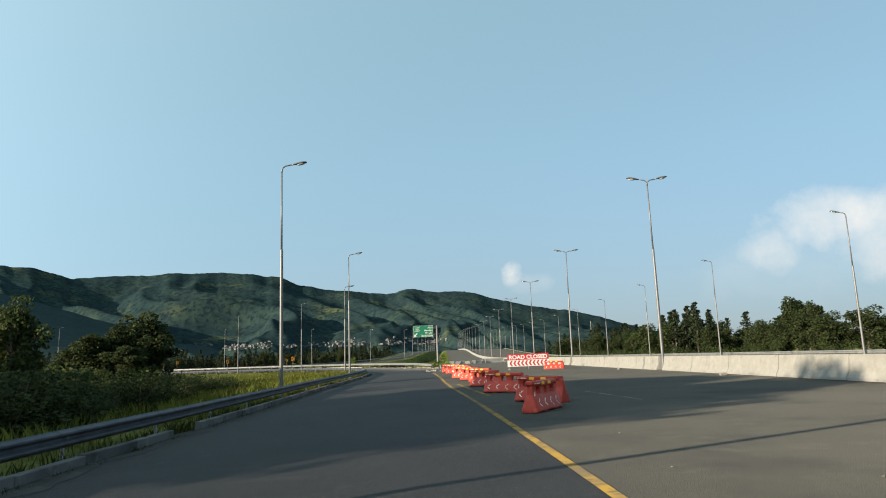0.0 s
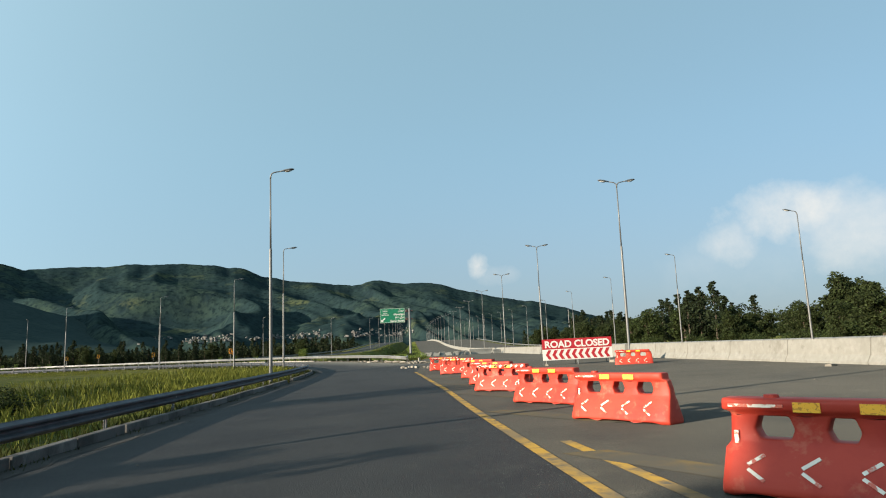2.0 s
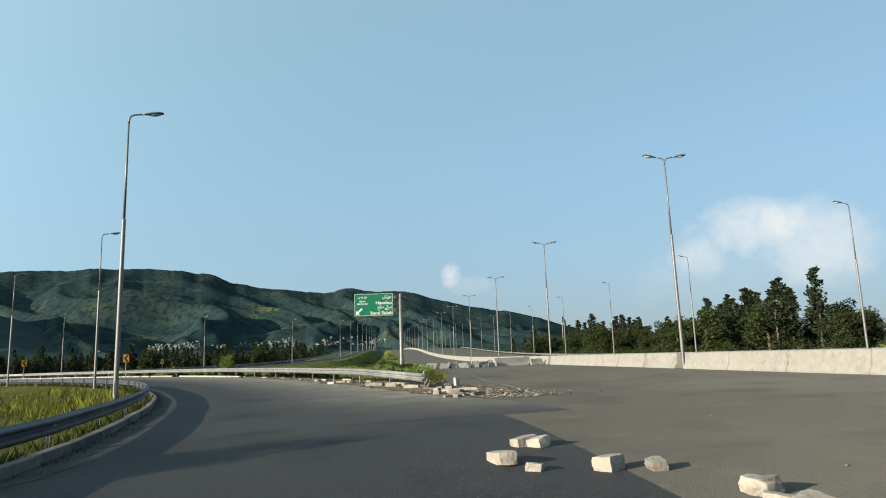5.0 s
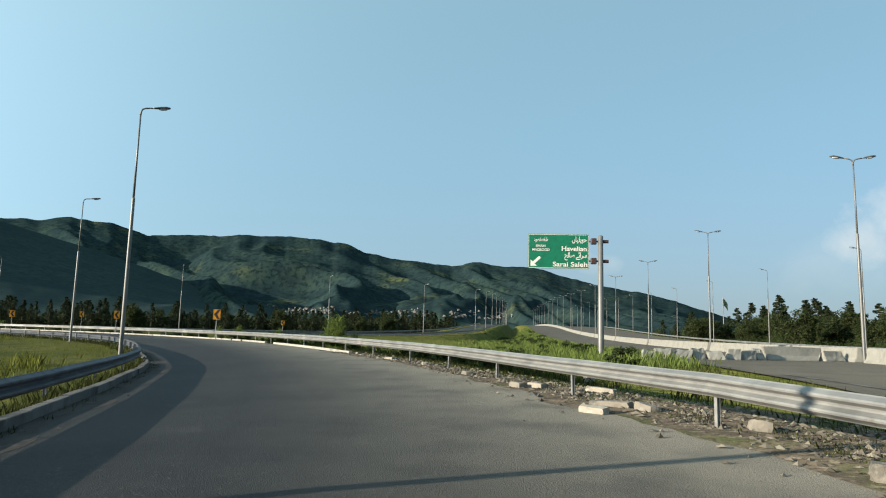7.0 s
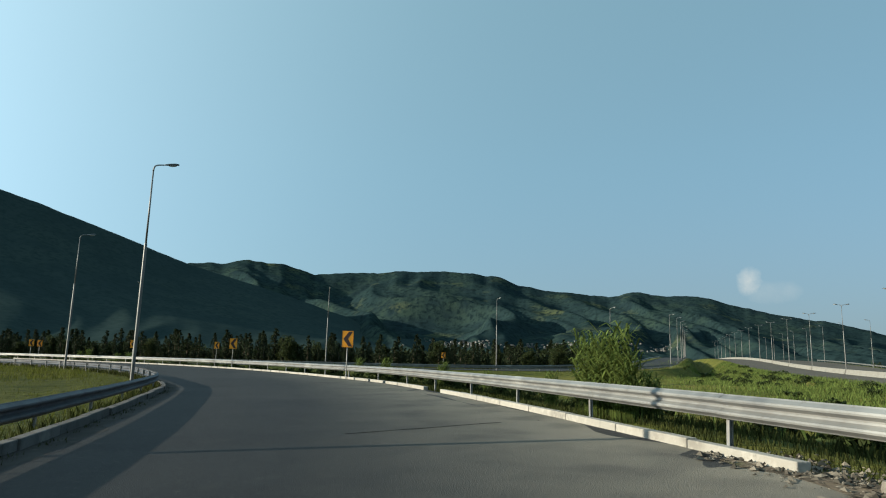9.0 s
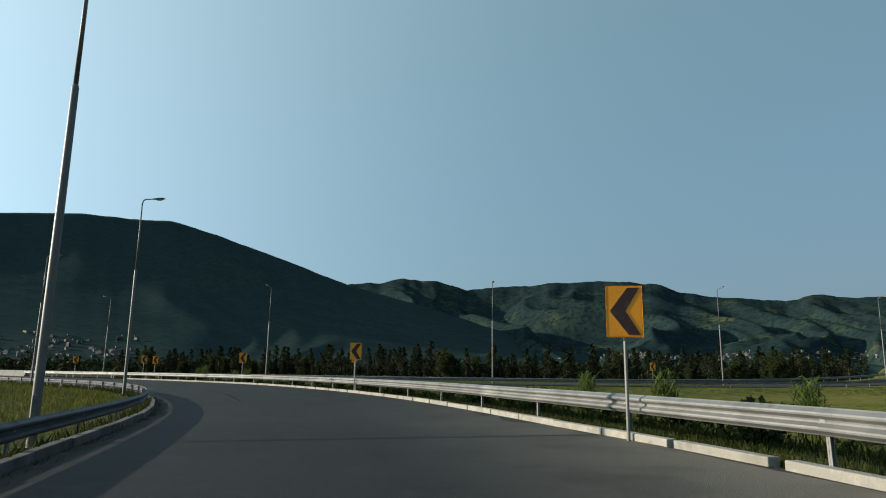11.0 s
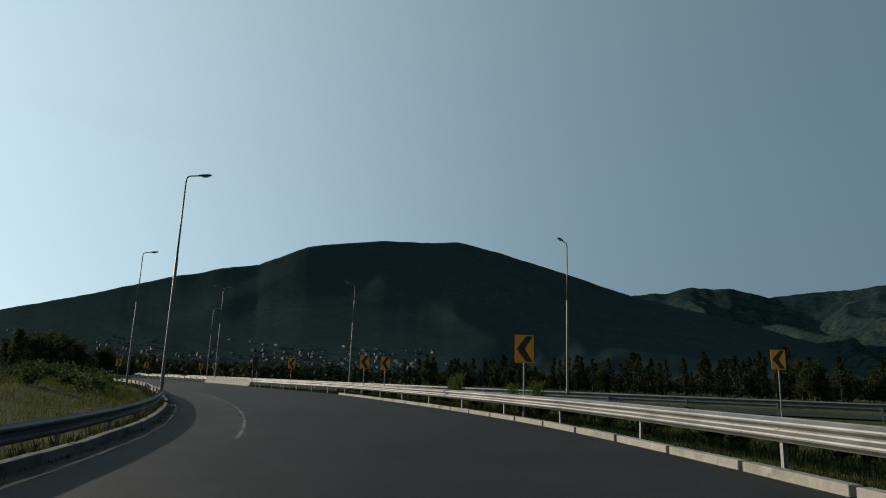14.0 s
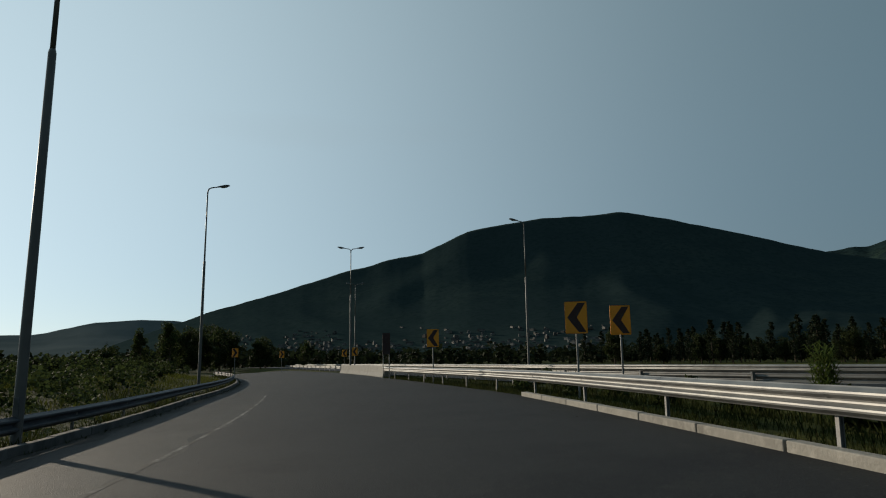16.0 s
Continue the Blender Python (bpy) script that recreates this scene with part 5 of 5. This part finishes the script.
# rows across the field to the north
for k in range(290):
    x = -245 + k * 0.79 + plant_rnd.uniform(-1, 1)
    y = 276 + plant_rnd.uniform(-16, 34) + 0.12 * (x + 245)
    if abs(SLIP.near(x, y)[1][0]) < 10:
        continue
    if plant_rnd.random() < 0.12:
        plant("broad", x, y, plant_rnd.uniform(5, 9), 1.0)
    else:
        plant("poplar", x, y, plant_rnd.uniform(4.5, 10.5), plant_rnd.uniform(0.9, 1.3))
for k in range(46):
    plant("poplar", -92 + k * 1.35 + plant_rnd.uniform(-1, 1), 380 + plant_rnd.uniform(-15, 40), plant_rnd.uniform(6, 11), 1.4)


def far_wood(name, label, x0, x1, y0, y1, n, tall, seed, per=11, leaf=1.8, mat=M_LEAF_FAR):
    """Distant woodland in one piece: many small crowns."""
    rnd = random.Random(seed)
    spots = [(rnd.uniform(x0, x1), rnd.uniform(y0, y1)) for _ in range(n)]
    spots = [q for q in spots if not -32 < q[0] < 46]        # clear of the roads
    zs = ground_height([p[0] for p in spots], [p[1] for p in spots])
    clumps = []
    for (x, y), z in zip(spots, zs):
        h = rnd.uniform(*tall)
        for q in (0.3, 0.55, 0.8):
            clumps.append(((x + rnd.uniform(-0.8, 0.8), y + rnd.uniform(-0.8, 0.8), z + h * q), h * rnd.uniform(0.16, 0.26)))
    v, f = leaf_cloud(clumps, per, leaf, rnd)
    return tagged(new(name, sheet(name, v, f, mat, smooth=False)), label, "woodland", kind="stuff")


far_wood("far_woodland", "dark distant woodland at the foot of the hills", -620, 40, 420, 640, 1300, (4, 8.5), 1)
far_wood("field_hedge", "dark hedge and bushes behind the poplar rows", -330, -36, 312, 372, 700, (3.5, 7.0), 4, 20, 0.9)
far_wood("east_woodland", "dark woodland east of the highway", 84, 420, 120, 700, 620, (6, 9.5), 2, 24, 0.95, M_LEAF_DARK)
far_wood("west_woodland", "dark distant woodland on the western plain", -620, -262, 10, 330, 1300, (4, 8), 3)


def blades(name, label, spots, tall, width, mat, seed, tips=1):
    """Grass: single curved blades, two triangles each."""
    rnd = np.random.RandomState(seed)
    xy = np.array(spots)
    n = len(xy)
    z = ground_height(xy[:, 0], xy[:, 1])
    a, h = rnd.uniform(0, 2 * np.pi, n), rnd.uniform(tall[0], tall[1], n)
    lean = rnd.uniform(0.05, 0.5, n) * h
    w = width * rnd.uniform(0.6, 1.4, n)
    dx, dy = np.cos(a), np.sin(a)
    b = rnd.uniform(0, 2 * np.pi, n)
    lx, ly = np.cos(b) * lean, np.sin(b) * lean
    x, y = xy[:, 0], xy[:, 1]
    v = np.stack([np.stack([x - dx * w, y - dy * w, z - 0.05], 1), np.stack([x + dx * w, y + dy * w, z - 0.05], 1),
                  np.stack([x + lx * 0.35 + dx * w * 0.7, y + ly * 0.35 + dy * w * 0.7, z + h * 0.6], 1), np.stack([x + lx, y + ly, z + h], 1)], 1).reshape(-1, 3)
    i = np.arange(n)[:, None] * 4
    f = np.concatenate([i + [0, 1, 2], i + [0, 2, 3]], 1).reshape(-1, 3)
    return tagged(new(name, sheet(name, v, f, mat, smooth=False)), label, "grass", kind="stuff")


grass_rnd = random.Random(5)
spots = []
for _ in range(90000):
    s = grass_rnd.uniform(8, 285)
    u = left_edge(s) - 0.6 - abs(grass_rnd.gauss(0, 6))
    if noise.noise(Vector((s / 1.6, u / 1.6, 1))) > -0.05:
        spots.append(RAMP.at(s, u))
blades("verge_grass", "sunlit yellow-green grass inside the bend", spots, (0.03, 0.15), 0.006, M_GRASS, 1)
spots = []
for _ in range(34000):
    s = grass_rnd.uniform(160, 292)
    u = left_edge(s) - 1.4 - abs(grass_rnd.gauss(0, 9))
    if noise.noise(Vector((s / 2.5, u / 2.5, 8))) > -0.15:
        spots.append(RAMP.at(s, u))
blades("mound_grass", "long backlit green grass on the bank inside the bend", spots, (0.1, 0.4), 0.007, M_GRASS, 7)
spots = []
for _ in range(36000):
    s = grass_rnd.uniform(14, 118)
    u = left_edge(s) - 1.3 - abs(grass_rnd.gauss(0, 9))
    if noise.noise(Vector((s / 2.2, u / 2.2, 6))) > -0.1 + 0.3 * smooth01((s - 80) / 38):
        spots.append(RAMP.at(s, u))
blades("tall_grass", "long yellow-green grass behind the inner guardrail", spots, (0.2, 0.65), 0.008, M_GRASS, 8)
spots = []
for _ in range(32000):
    s = grass_rnd.uniform(-5, 288)
    u = left_edge(s) - 0.22 - abs(grass_rnd.gauss(0, 0.22))
    if noise.noise(Vector((s / 1.1, 0, 11))) > -0.1:
        spots.append(RAMP.at(s, u))
blades("kerb_weeds", "dark weeds growing along the inner kerb", spots, (0.08, 0.4), 0.007, M_ROUGH, 9)
spots = []
for _ in range(22000):
    s = grass_rnd.uniform(4, 280)
    u = left_edge(s) + 0.04 + abs(grass_rnd.gauss(0, 0.13))
    if noise.noise(Vector((s / 0.9, 2, 14))) > -0.02:
        spots.append(RAMP.at(s, u))
blades("gutter_weeds", "dark weeds sprouting at the foot of the inner kerb", spots, (0.03, 0.15), 0.005, M_ROUGH, 12)
near, wide_ = [], []
while len(near) < 66000:
    s = grass_rnd.uniform(90, 250)
    u = right_edge(s) - 0.1 + abs(grass_rnd.gauss(0, 1.2))
    x, y = RAMP.at(s, u)
    if x < highway_left(y) - 0.4 and noise.noise(Vector((x / 1.2, y / 1.2, 4))) > 0.15 - 0.45 * smooth01((s - 90) / 16):
        near.append((x, y))
blades("rail_grass", "dark rough grass under the outer guardrail", near, (0.03, 0.16), 0.0035, M_ROUGH, 2)
while len(wide_) < 40000:
    s = grass_rnd.uniform(90, 250)
    u = right_edge(s) + 1.5 + abs(grass_rnd.gauss(0, 6))
    x, y = RAMP.at(s, u)
    if x > highway_left(y) - 0.5 or noise.noise(Vector((x / 2.5, y / 2.5, 4))) < -0.2:
        continue
    if abs(SLIP.near(x, y)[1][0]) < 5.6:
        continue
    wide_.append((x, y))
blades("outer_grass", "rough grass between the slip roads", wide_, (0.06, 0.28), 0.007, M_ROUGH, 5)
spots = []
while len(spots) < 46000:
    y = grass_rnd.uniform(112, 330)
    x = highway_left(y) - 0.6 - abs(grass_rnd.gauss(0, 7))
    if noise.noise(Vector((x / 4, y / 4, 2))) > -0.3:
        s, u = RAMP.near(x, y)
        if s[0] > 290 or u[0] > right_edge(s[0]) + 4:
            spots.append((x, y))
blades("bank_grass", "tall yellow-green grass on the highway bank", spots, (0.15, 0.6), 0.009, M_REED, 3)


def reed_clump(seed, n, tall, wide):
    rnd = random.Random(seed)
    v, f = [], []
    for _ in range(n):
        a, r = rnd.uniform(0, 6.28), wide * rnd.random() ** 0.7
        x, y, h = math.cos(a) * r, math.sin(a) * r, tall * rnd.uniform(0.55, 1.0)
        b, w = rnd.uniform(0, 6.28), 0.022
        # a stem with long leaves that bend outwards
        i = len(v)
        v += [(x - 0.012, y, -0.1), (x + 0.012, y, -0.1), (x, y + 0.012, h)]
        f.append((i, i + 1, i + 2))
        for k in range(7):
            z, b = h * (0.2 + 0.11 * k), b + 2.2
            ln = rnd.uniform(0.35, 0.7)
            cx, cy = math.cos(b), math.sin(b)
            i = len(v)
            v += [(x - cy * w, y + cx * w, z), (x + cy * w, y - cx * w, z), (x + cx * ln * 0.5 + cy * w, y + cy * ln * 0.5 - cx * w, z + ln * 0.55), (x + cx * ln * 0.5 - cy * w, y + cy * ln * 0.5 + cx * w, z + ln * 0.55), (x + cx * ln, y + cy * ln, z + ln * 0.35)]
            f += [(i, i + 1, i + 2, i + 3), (i + 3, i + 2, i + 4)]
    return sheet("reeds", v, f, M_REED, smooth=False)


REEDS = [reed_clump(k, 58, 2.5, 0.5) for k in (1, 2)]
for k, (x, y, sc) in enumerate([(-17.5, 123.3, 0.85), (-17.0, 124.0, 0.62), (-16.0, 125.4, 0.45), (-18.6, 127.5, 0.4), (-80.5, 176.5, 0.75), (-83.0, 177.2, 0.7), (-88.2, 177.5, 0.8), (-92.5, 180.0, 0.6), (-37.0, 153.5, 0.7), (-33.5, 150.5, 0.75), (-30.0, 152.0, 0.8), (-24.0, 141.0, 0.5), (-18.3, 123.9, 0.75), (-16.4, 123.5, 0.6), (-17.8, 124.6, 0.8)]):
    s, u = RAMP.near(x, y)
    if u[0] < right_edge(s[0]) + 0.9:
        x, y = RAMP.at(s[0], right_edge(s[0]) + 1.3)
    ob = tagged(new("reeds", REEDS[k % 2]), "clump of tall pale green reeds behind the guardrail", "reeds", "reed clumps", kind="stuff")
    ob.matrix_basis = pose(x, y, surface(x, y), 0, 0, k * 70) @ Matrix.Diagonal((sc, sc, sc, 1))


# ---- the village under the hills ----
def house(label):
    h = tagged(new("house"), label, "house", "village houses")
    part("wall", box(bmesh.new(), -6, -4.5, -3, 6, 4.5, 5.6), M_HOUSE, h)
    part("roof", box(bmesh.new(), -6.4, -4.9, 5.6, 6.4, 4.9, 6.2), M_ROOF, h)
    part("upper_room", box(bmesh.new(), -5.5, -4, 6.2, 0.5, 3, 8.8), M_HOUSE, h)
    for x in (-3.6, 0, 3.6):
        part("window", box(bmesh.new(), x - 0.7, -4.62, 1.4, x + 0.7, -4.48, 3.2), M_BLACK, h)
    return h


home = house("small pale flat-roofed village house at the foot of the hills")
house_rnd = random.Random(3)


def building_sites(slope, lo, hi, e0, e1, count):
    """Places on a hill's lower slope, in loose clusters, between two angles of height."""
    hv, hn, az = slope
    cols, found = [i for i, a in enumerate(az) if lo <= a <= hi], []
    while len(found) < count:
        i = house_rnd.choice(cols)
        want = e0 + (e1 - e0) * house_rnd.random() ** 1.6
        run = hv[i * hn:(i + 1) * hn]
        high = [q for q in run[:90] if math.degrees(math.atan2(q[2], math.hypot(q[0] + 10, q[1] - 100))) > want]
        if high and noise.noise(Vector((i * 0.12, want * 0.7, 3))) > -0.15:
            found.append(high[0])
    return found


sites = building_sites(RANGE, -1, 22, 1.35, 2.0, 120) + building_sites(HILL, 56, 92, 0.9, 2.6, 150)
for k, (x, y, z) in enumerate(sites):
    sc = house_rnd.uniform(0.35, 0.75)
    m = pose(x + house_rnd.uniform(-12, 12), y + house_rnd.uniform(-12, 12), z + 0.5, 0, 0, house_rnd.choice((0, 15, 30, 60, -20))) @ Matrix.Diagonal((sc * house_rnd.uniform(0.7, 1.9), sc, sc * 0.7, 1))
    ob = home if k == 0 else copy_thing(home, m)
    ob.matrix_basis = m


vv, vf = [], []
for x, y, z in building_sites(HILL, 58, 93, 0.8, 2.3, 300) + building_sites(RANGE, 0, 21, 1.3, 1.8, 130):
    x, y, a = x + house_rnd.uniform(-14, 14), y + house_rnd.uniform(-14, 14), radians(house_rnd.choice((0, 20, 45, 70)))
    w, d, h = house_rnd.uniform(2.2, 6.0), house_rnd.uniform(2.2, 4.0), house_rnd.uniform(1.8, 4.5)
    # walls, a roof slab that stands out over them, and a stair room or parapet
    for k, low, top in ((1.0, -2.0, h), (1.06, h + 0.02, h + 0.35), (0.5, h + 0.36, h + 0.36 + house_rnd.choice((0.5, 1.9)))):
        i = len(vv)
        for q in (low, top):
            for ex, ey in ((-w, -d), (w, -d), (w, d), (-w, d)):
                vv.append((x + (ex * math.cos(a) - ey * math.sin(a)) * k, y + (ex * math.sin(a) + ey * math.cos(a)) * k, z + q))
        vf += [(i + 3, i + 2, i + 1, i), (i + 4, i + 5, i + 6, i + 7)] + [(i + j, i + (j + 1) % 4, i + 4 + (j + 1) % 4, i + 4 + j) for j in range(4)]
tagged(new("village", sheet("village", vv, vf, M_VILLAGE, smooth=False)), "crowded pale flat-roofed houses on the lower slopes", "village", kind="stuff")


# ---- roadside dirt, rubble and kerbs ----
def dirt(name, label, s0, s1, inner, outer, seed, base=0.01, mat=M_DUST, lumps=0.05, thick=1.0):
    rows = []
    for s in np.arange(s0, s1, 0.5):
        a = inner(s) + 0.5 * noise.noise(Vector((s / 2.2, seed, 0))) + 0.25 * noise.noise(Vector((s / 0.7, seed, 3)))
        b = outer(s) + 0.6 * noise.noise(Vector((s / 2.5, seed, 7)))
        row = []
        for k in range(7):
            u = a + (b - a) * k / 6
            x, y = RAMP.at(s, u)
            row.append((x, y, float(fall(u, s)) + base + (lumps * max(0, noise.noise(Vector((s * 1.5, u * 1.5, seed)))) if 0 < k else 0)))
        rows.append(row)
    me = strip(name, rows, 7, mat)
    layer = me.attributes.new("dust", "FLOAT", "POINT")
    layer.data.foreach_set("value", [thick * (k / 6) ** 1.2 * min(1.0, (s - s0) / 8, (s1 - s) / 30) for s in np.arange(s0, s1, 0.5) for k in range(7)])
    return tagged(new(name, me), label, "dirt", kind="structure")


dirt("verge_1", "loose gravel and dirt along the broken kerb", 82.5, 119, lambda s: right_edge(s) - 0.55 - 0.5 * math.exp(-((s - 88) / 7) ** 2), lambda s: right_edge(s) + 2.2 - 1.9 * float(smooth01((s - 94) / 12)), 1)
dirt("verge_3", "pale dust lying over the outer edge of the asphalt", 76, 165, lambda s: right_edge(s) - 7.0 + 0.035 * (s - 76), lambda s: right_edge(s) - 0.3, 5, 0.0045, M_DUSTY, 0.0)
dirt("verge_4", "pale dust lying over the shoulder of the slip road", 186, 246, lambda s: left_edge(s) + 0.5, lambda s: float(np.interp(s, [184, 204, 231, 250], [-2.6, -3.3, -4.6, -5.2])), 8, 0.0045, M_DUSTY, 0.0, 0.22)
dirt("verge_2", "dusty strip along the inner kerb", 0, 285, lambda s: left_edge(s) + 0.45, lambda s: left_edge(s) - 0.05, 2, 0.006, M_DUST_GREY, 0.012)


def chipped(seed, size, mat=M_KERB):
    """A broken-off length of kerb: a block with knocked corners."""
    rnd = random.Random(seed)
    bm = bmesh.new()
    bmesh.ops.create_cube(bm, size=1.0)
    bmesh.ops.subdivide_edges(bm, edges=bm.edges[:], cuts=3, use_grid_fill=True)
    for v in bm.verts:
        c = v.co
        knock = 1 - 0.14 * max(0.0, abs(c.x) + abs(c.y) + abs(c.z) - 1.0) - 0.1 * max(0.0, noise.noise(Vector((c.x * 2, c.y * 5, c.z * 2 + seed))))
        v.co = Vector((c.x * size[0] * knock, c.y * size[1] * knock, (c.z * knock + 0.5) * size[2])) + Vector([rnd.uniform(-0.006, 0.006) for _ in range(3)])
    return mesh_of(bm, "kerb_stone", mat, crease=35)


RUBBLE = [chipped(k + 20, sz, M_STONE) for k, sz in enumerate([(0.38, 0.24, 0.15), (0.28, 0.2, 0.15), (0.5, 0.18, 0.13), (0.2, 0.16, 0.11), (0.32, 0.26, 0.18)])]
rub_rnd = random.Random(8)
RUBBLE_SPOTS = [(-1.3, 84.6), (-1.0, 84.3), (-0.6, 84.9), (-0.9, 86.2), (-1.1, 82.6), (-0.5, 83.0), (-0.2, 83.5), (-1.0, 87.0), (-0.7, 88.0), (-1.6, 88.6), (-0.8, 90.1), (-2.3, 91.4), (-2.9, 93.0), (-3.6, 92.8), (-1.2, 92.5), (-3.4, 95.6), (-4.6, 97.6), (-5.8, 97.4), (-6.4, 101.5), (-5.0, 104.8), (-1.5, 70.3), (-0.6, 69.5), (0.2, 67.8), (-0.2, 68.6), (0.5, 67.2), (-1.0, 71.5), (0.6, 60.7), (0.9, 60.2), (5.9, 60.6), (9.5, 60.8), (9.8, 60.4), (10.2, 61.2), (12.4, 30.0), (12.4, 46.5)]
for x, y in RUBBLE_SPOTS:
    for _ in range(2 if 64 < y < 88 else 1):
        px, py = x + rub_rnd.uniform(-0.3, 0.3), y + rub_rnd.uniform(-0.4, 0.4)
        ob = tagged(new("rubble", rub_rnd.choice(RUBBLE)), "broken lump of pale concrete on the ground", "rubble", "broken concrete lumps")
        sc = rub_rnd.uniform(0.6, 1.15)
        ob.matrix_basis = pose(px, py, surface(px, py) + 0.055, rub_rnd.uniform(-10, 10), rub_rnd.uniform(-10, 10), rub_rnd.uniform(0, 360)) @ Matrix.Diagonal((sc, sc, sc, 1))
pv, pf = [], []
for _ in range(15000):
    s = rub_rnd.uniform(80, 119)
    u = right_edge(s) + rub_rnd.gauss(0.75 - 0.7 * float(smooth01((s - 96) / 14)), 0.7 - 0.35 * float(smooth01((s - 96) / 14)))
    x, y = RAMP.at(s, u)
    r, z = 0.008 + 0.05 * rub_rnd.random() ** 4, float(fall(u, s)) + 0.015
    a = rub_rnd.uniform(0, 6.28)
    ca, sa, ln = math.cos(a) * r, math.sin(a) * r, rub_rnd.uniform(0.7, 2.2)
    i = len(pv)
    pv += [(x + ca * ln, y + sa * ln, z + r * rub_rnd.uniform(0, 0.5)), (x - sa, y + ca, z), (x - ca * ln, y - sa * ln, z), (x + sa, y - ca, z), (x + ca * 0.3, y + sa * 0.3, z + r * rub_rnd.uniform(0.4, 1.1))]
    pf += [(i, i + 1, i + 4), (i + 1, i + 2, i + 4), (i + 2, i + 3, i + 4), (i + 3, i, i + 4)]
tagged(new("gravel", sheet("gravel", pv, pf, M_PEBBLE, smooth=False)), "dark gravel and broken bits beside the broken kerb", "gravel", kind="stuff")
wv, wf = [], []
for _ in range(170):
    s = rub_rnd.uniform(2, 250)
    u = rub_rnd.choice((left_edge(s) + abs(rub_rnd.gauss(0.2, 0.5)), right_edge(s) - 0.8 - abs(rub_rnd.gauss(0, 0.6)))) if s > 84 else rub_rnd.uniform(-5, 12)
    x, y = RAMP.at(s, u)
    r, z = rub_rnd.uniform(0.012, 0.035), float(fall(u, s)) + 0.008
    i = len(wv)
    wv += [(x + r, y, z), (x - r * 0.6, y + r, z), (x - r * 0.6, y - r * 0.8, z), (x, y, z + r * 0.7)]
    wf += [(i, i + 1, i + 3), (i + 1, i + 2, i + 3), (i + 2, i, i + 3)]
tagged(new("litter", sheet("litter", wv, wf, M_PEBBLE, smooth=False)), "small stones and crumbs on the asphalt", "gravel", kind="stuff")


def kerb_stone(length, sunk=0.2, mat=M_KERB):
    bm = box(bmesh.new(), -0.09, -length / 2, -sunk, 0.09, length / 2, 0.14, 0.016)
    return mesh_of(bm, "kerb_stone", mat)


KERB_L, KERB_R, KERB_B = kerb_stone(1.97, 0.2, M_KERB_SHADE), kerb_stone(1.994), kerb_stone(0.42, 0.0)


def kerb(name, label, line_u, s0, s1, mesh, step, jitter, gaps, lift=0.0):
    k = tagged(new(name), label, "kerb", kind="structure")
    rnd = random.Random(int(s0))
    s = s0
    while s < s1:
        if not any(a < s < b for a, b in gaps):
            x, y = RAMP.at(s, line_u(s))
            a, b = RAMP.at(s - 0.9, line_u(s - 0.9)), RAMP.at(s + 0.9, line_u(s + 0.9))
            yaw = math.degrees(math.atan2(a[0] - b[0], b[1] - a[1]))
            part("kerb_stone", mesh, None, k, m=pose(x + rnd.gauss(0, jitter), y + rnd.gauss(0, jitter), float(fall(line_u(s), s)) - 0.02 + lift + rnd.uniform(-0.006, 0.008), rnd.gauss(0, 0.08 + jitter * 18), rnd.gauss(0, 0.15 + jitter * 35), yaw + rnd.gauss(0, jitter * 20)))
        s += step
    return k


kerb("kerb_1", "weathered concrete kerb stones under the inner guardrail, coloured darker as in its shade", lambda s: left_edge(s) - 0.1, -15, 262, KERB_L, 2.0, 0.012, [(16.5, 18.2), (60, 62.2), (113, 115.5), (208, 210.5)], 0.05)
kerb("kerb_2", "sunlit pale concrete kerb stones under the outer guardrail", lambda s: right_edge(s) - 0.13, 118.5, 220, KERB_R, 2.0, 0.0015, [(132.5, 135.5)])


CHIPS = [chipped(k, sz, M_STONE) for k, sz in enumerate([(0.2, 0.95, 0.17), (0.19, 0.7, 0.16), (0.2, 0.5, 0.18), (0.18, 0.85, 0.15)])]
LOOSE = [(-3.4, 92.7, 62, 3), (-2.45, 92.6, 74, 4), (-2.7, 91.3, 80, 2), (-1.9, 89.3, 62, 5), (-1.0, 87.6, 80, 10), (-5.2, 98.2, 50, -6), (-6.3, 101.4, 40, 3), (-5.0, 100.8, 55, 6), (-0.2, 85.9, 75, -3), (-0.7, 85.6, 60, 8)]
for k in range(5):
    s = 101 + k * 3.8 + rub_rnd.uniform(-0.5, 0.5)
    x, y = RAMP.at(s, right_edge(s) - 0.2 + rub_rnd.uniform(-0.2, 0.25))
    LOOSE.append((x, y, RAMP.turn(s) + rub_rnd.gauss(0, 14), rub_rnd.gauss(0, 4)))
for k, (x, y, yaw, tilt) in enumerate(LOOSE):
    ob = tagged(new("loose_kerb_stone", CHIPS[(k * 7) % 4]), "displaced pale kerb stone lying in the dirt", "kerb stone", "displaced kerb stones")
    ob.matrix_basis = pose(x, y, surface(x, y) + 0.04, tilt * 0.5, tilt * 0.4, yaw) @ Matrix.Diagonal((1.0, 0.92 if k < 10 else rub_rnd.uniform(0.5, 0.9), 1.05 if k < 5 else 0.85, 1))
stub = tagged(new("loose_kerb_stone", KERB_B), "short pale kerb stub standing on its end", "kerb stone", "displaced kerb stones")
stub.matrix_basis = pose(-0.4, 87.2, surface(-0.4, 87.2) + 0.28, 86, 0, 35)
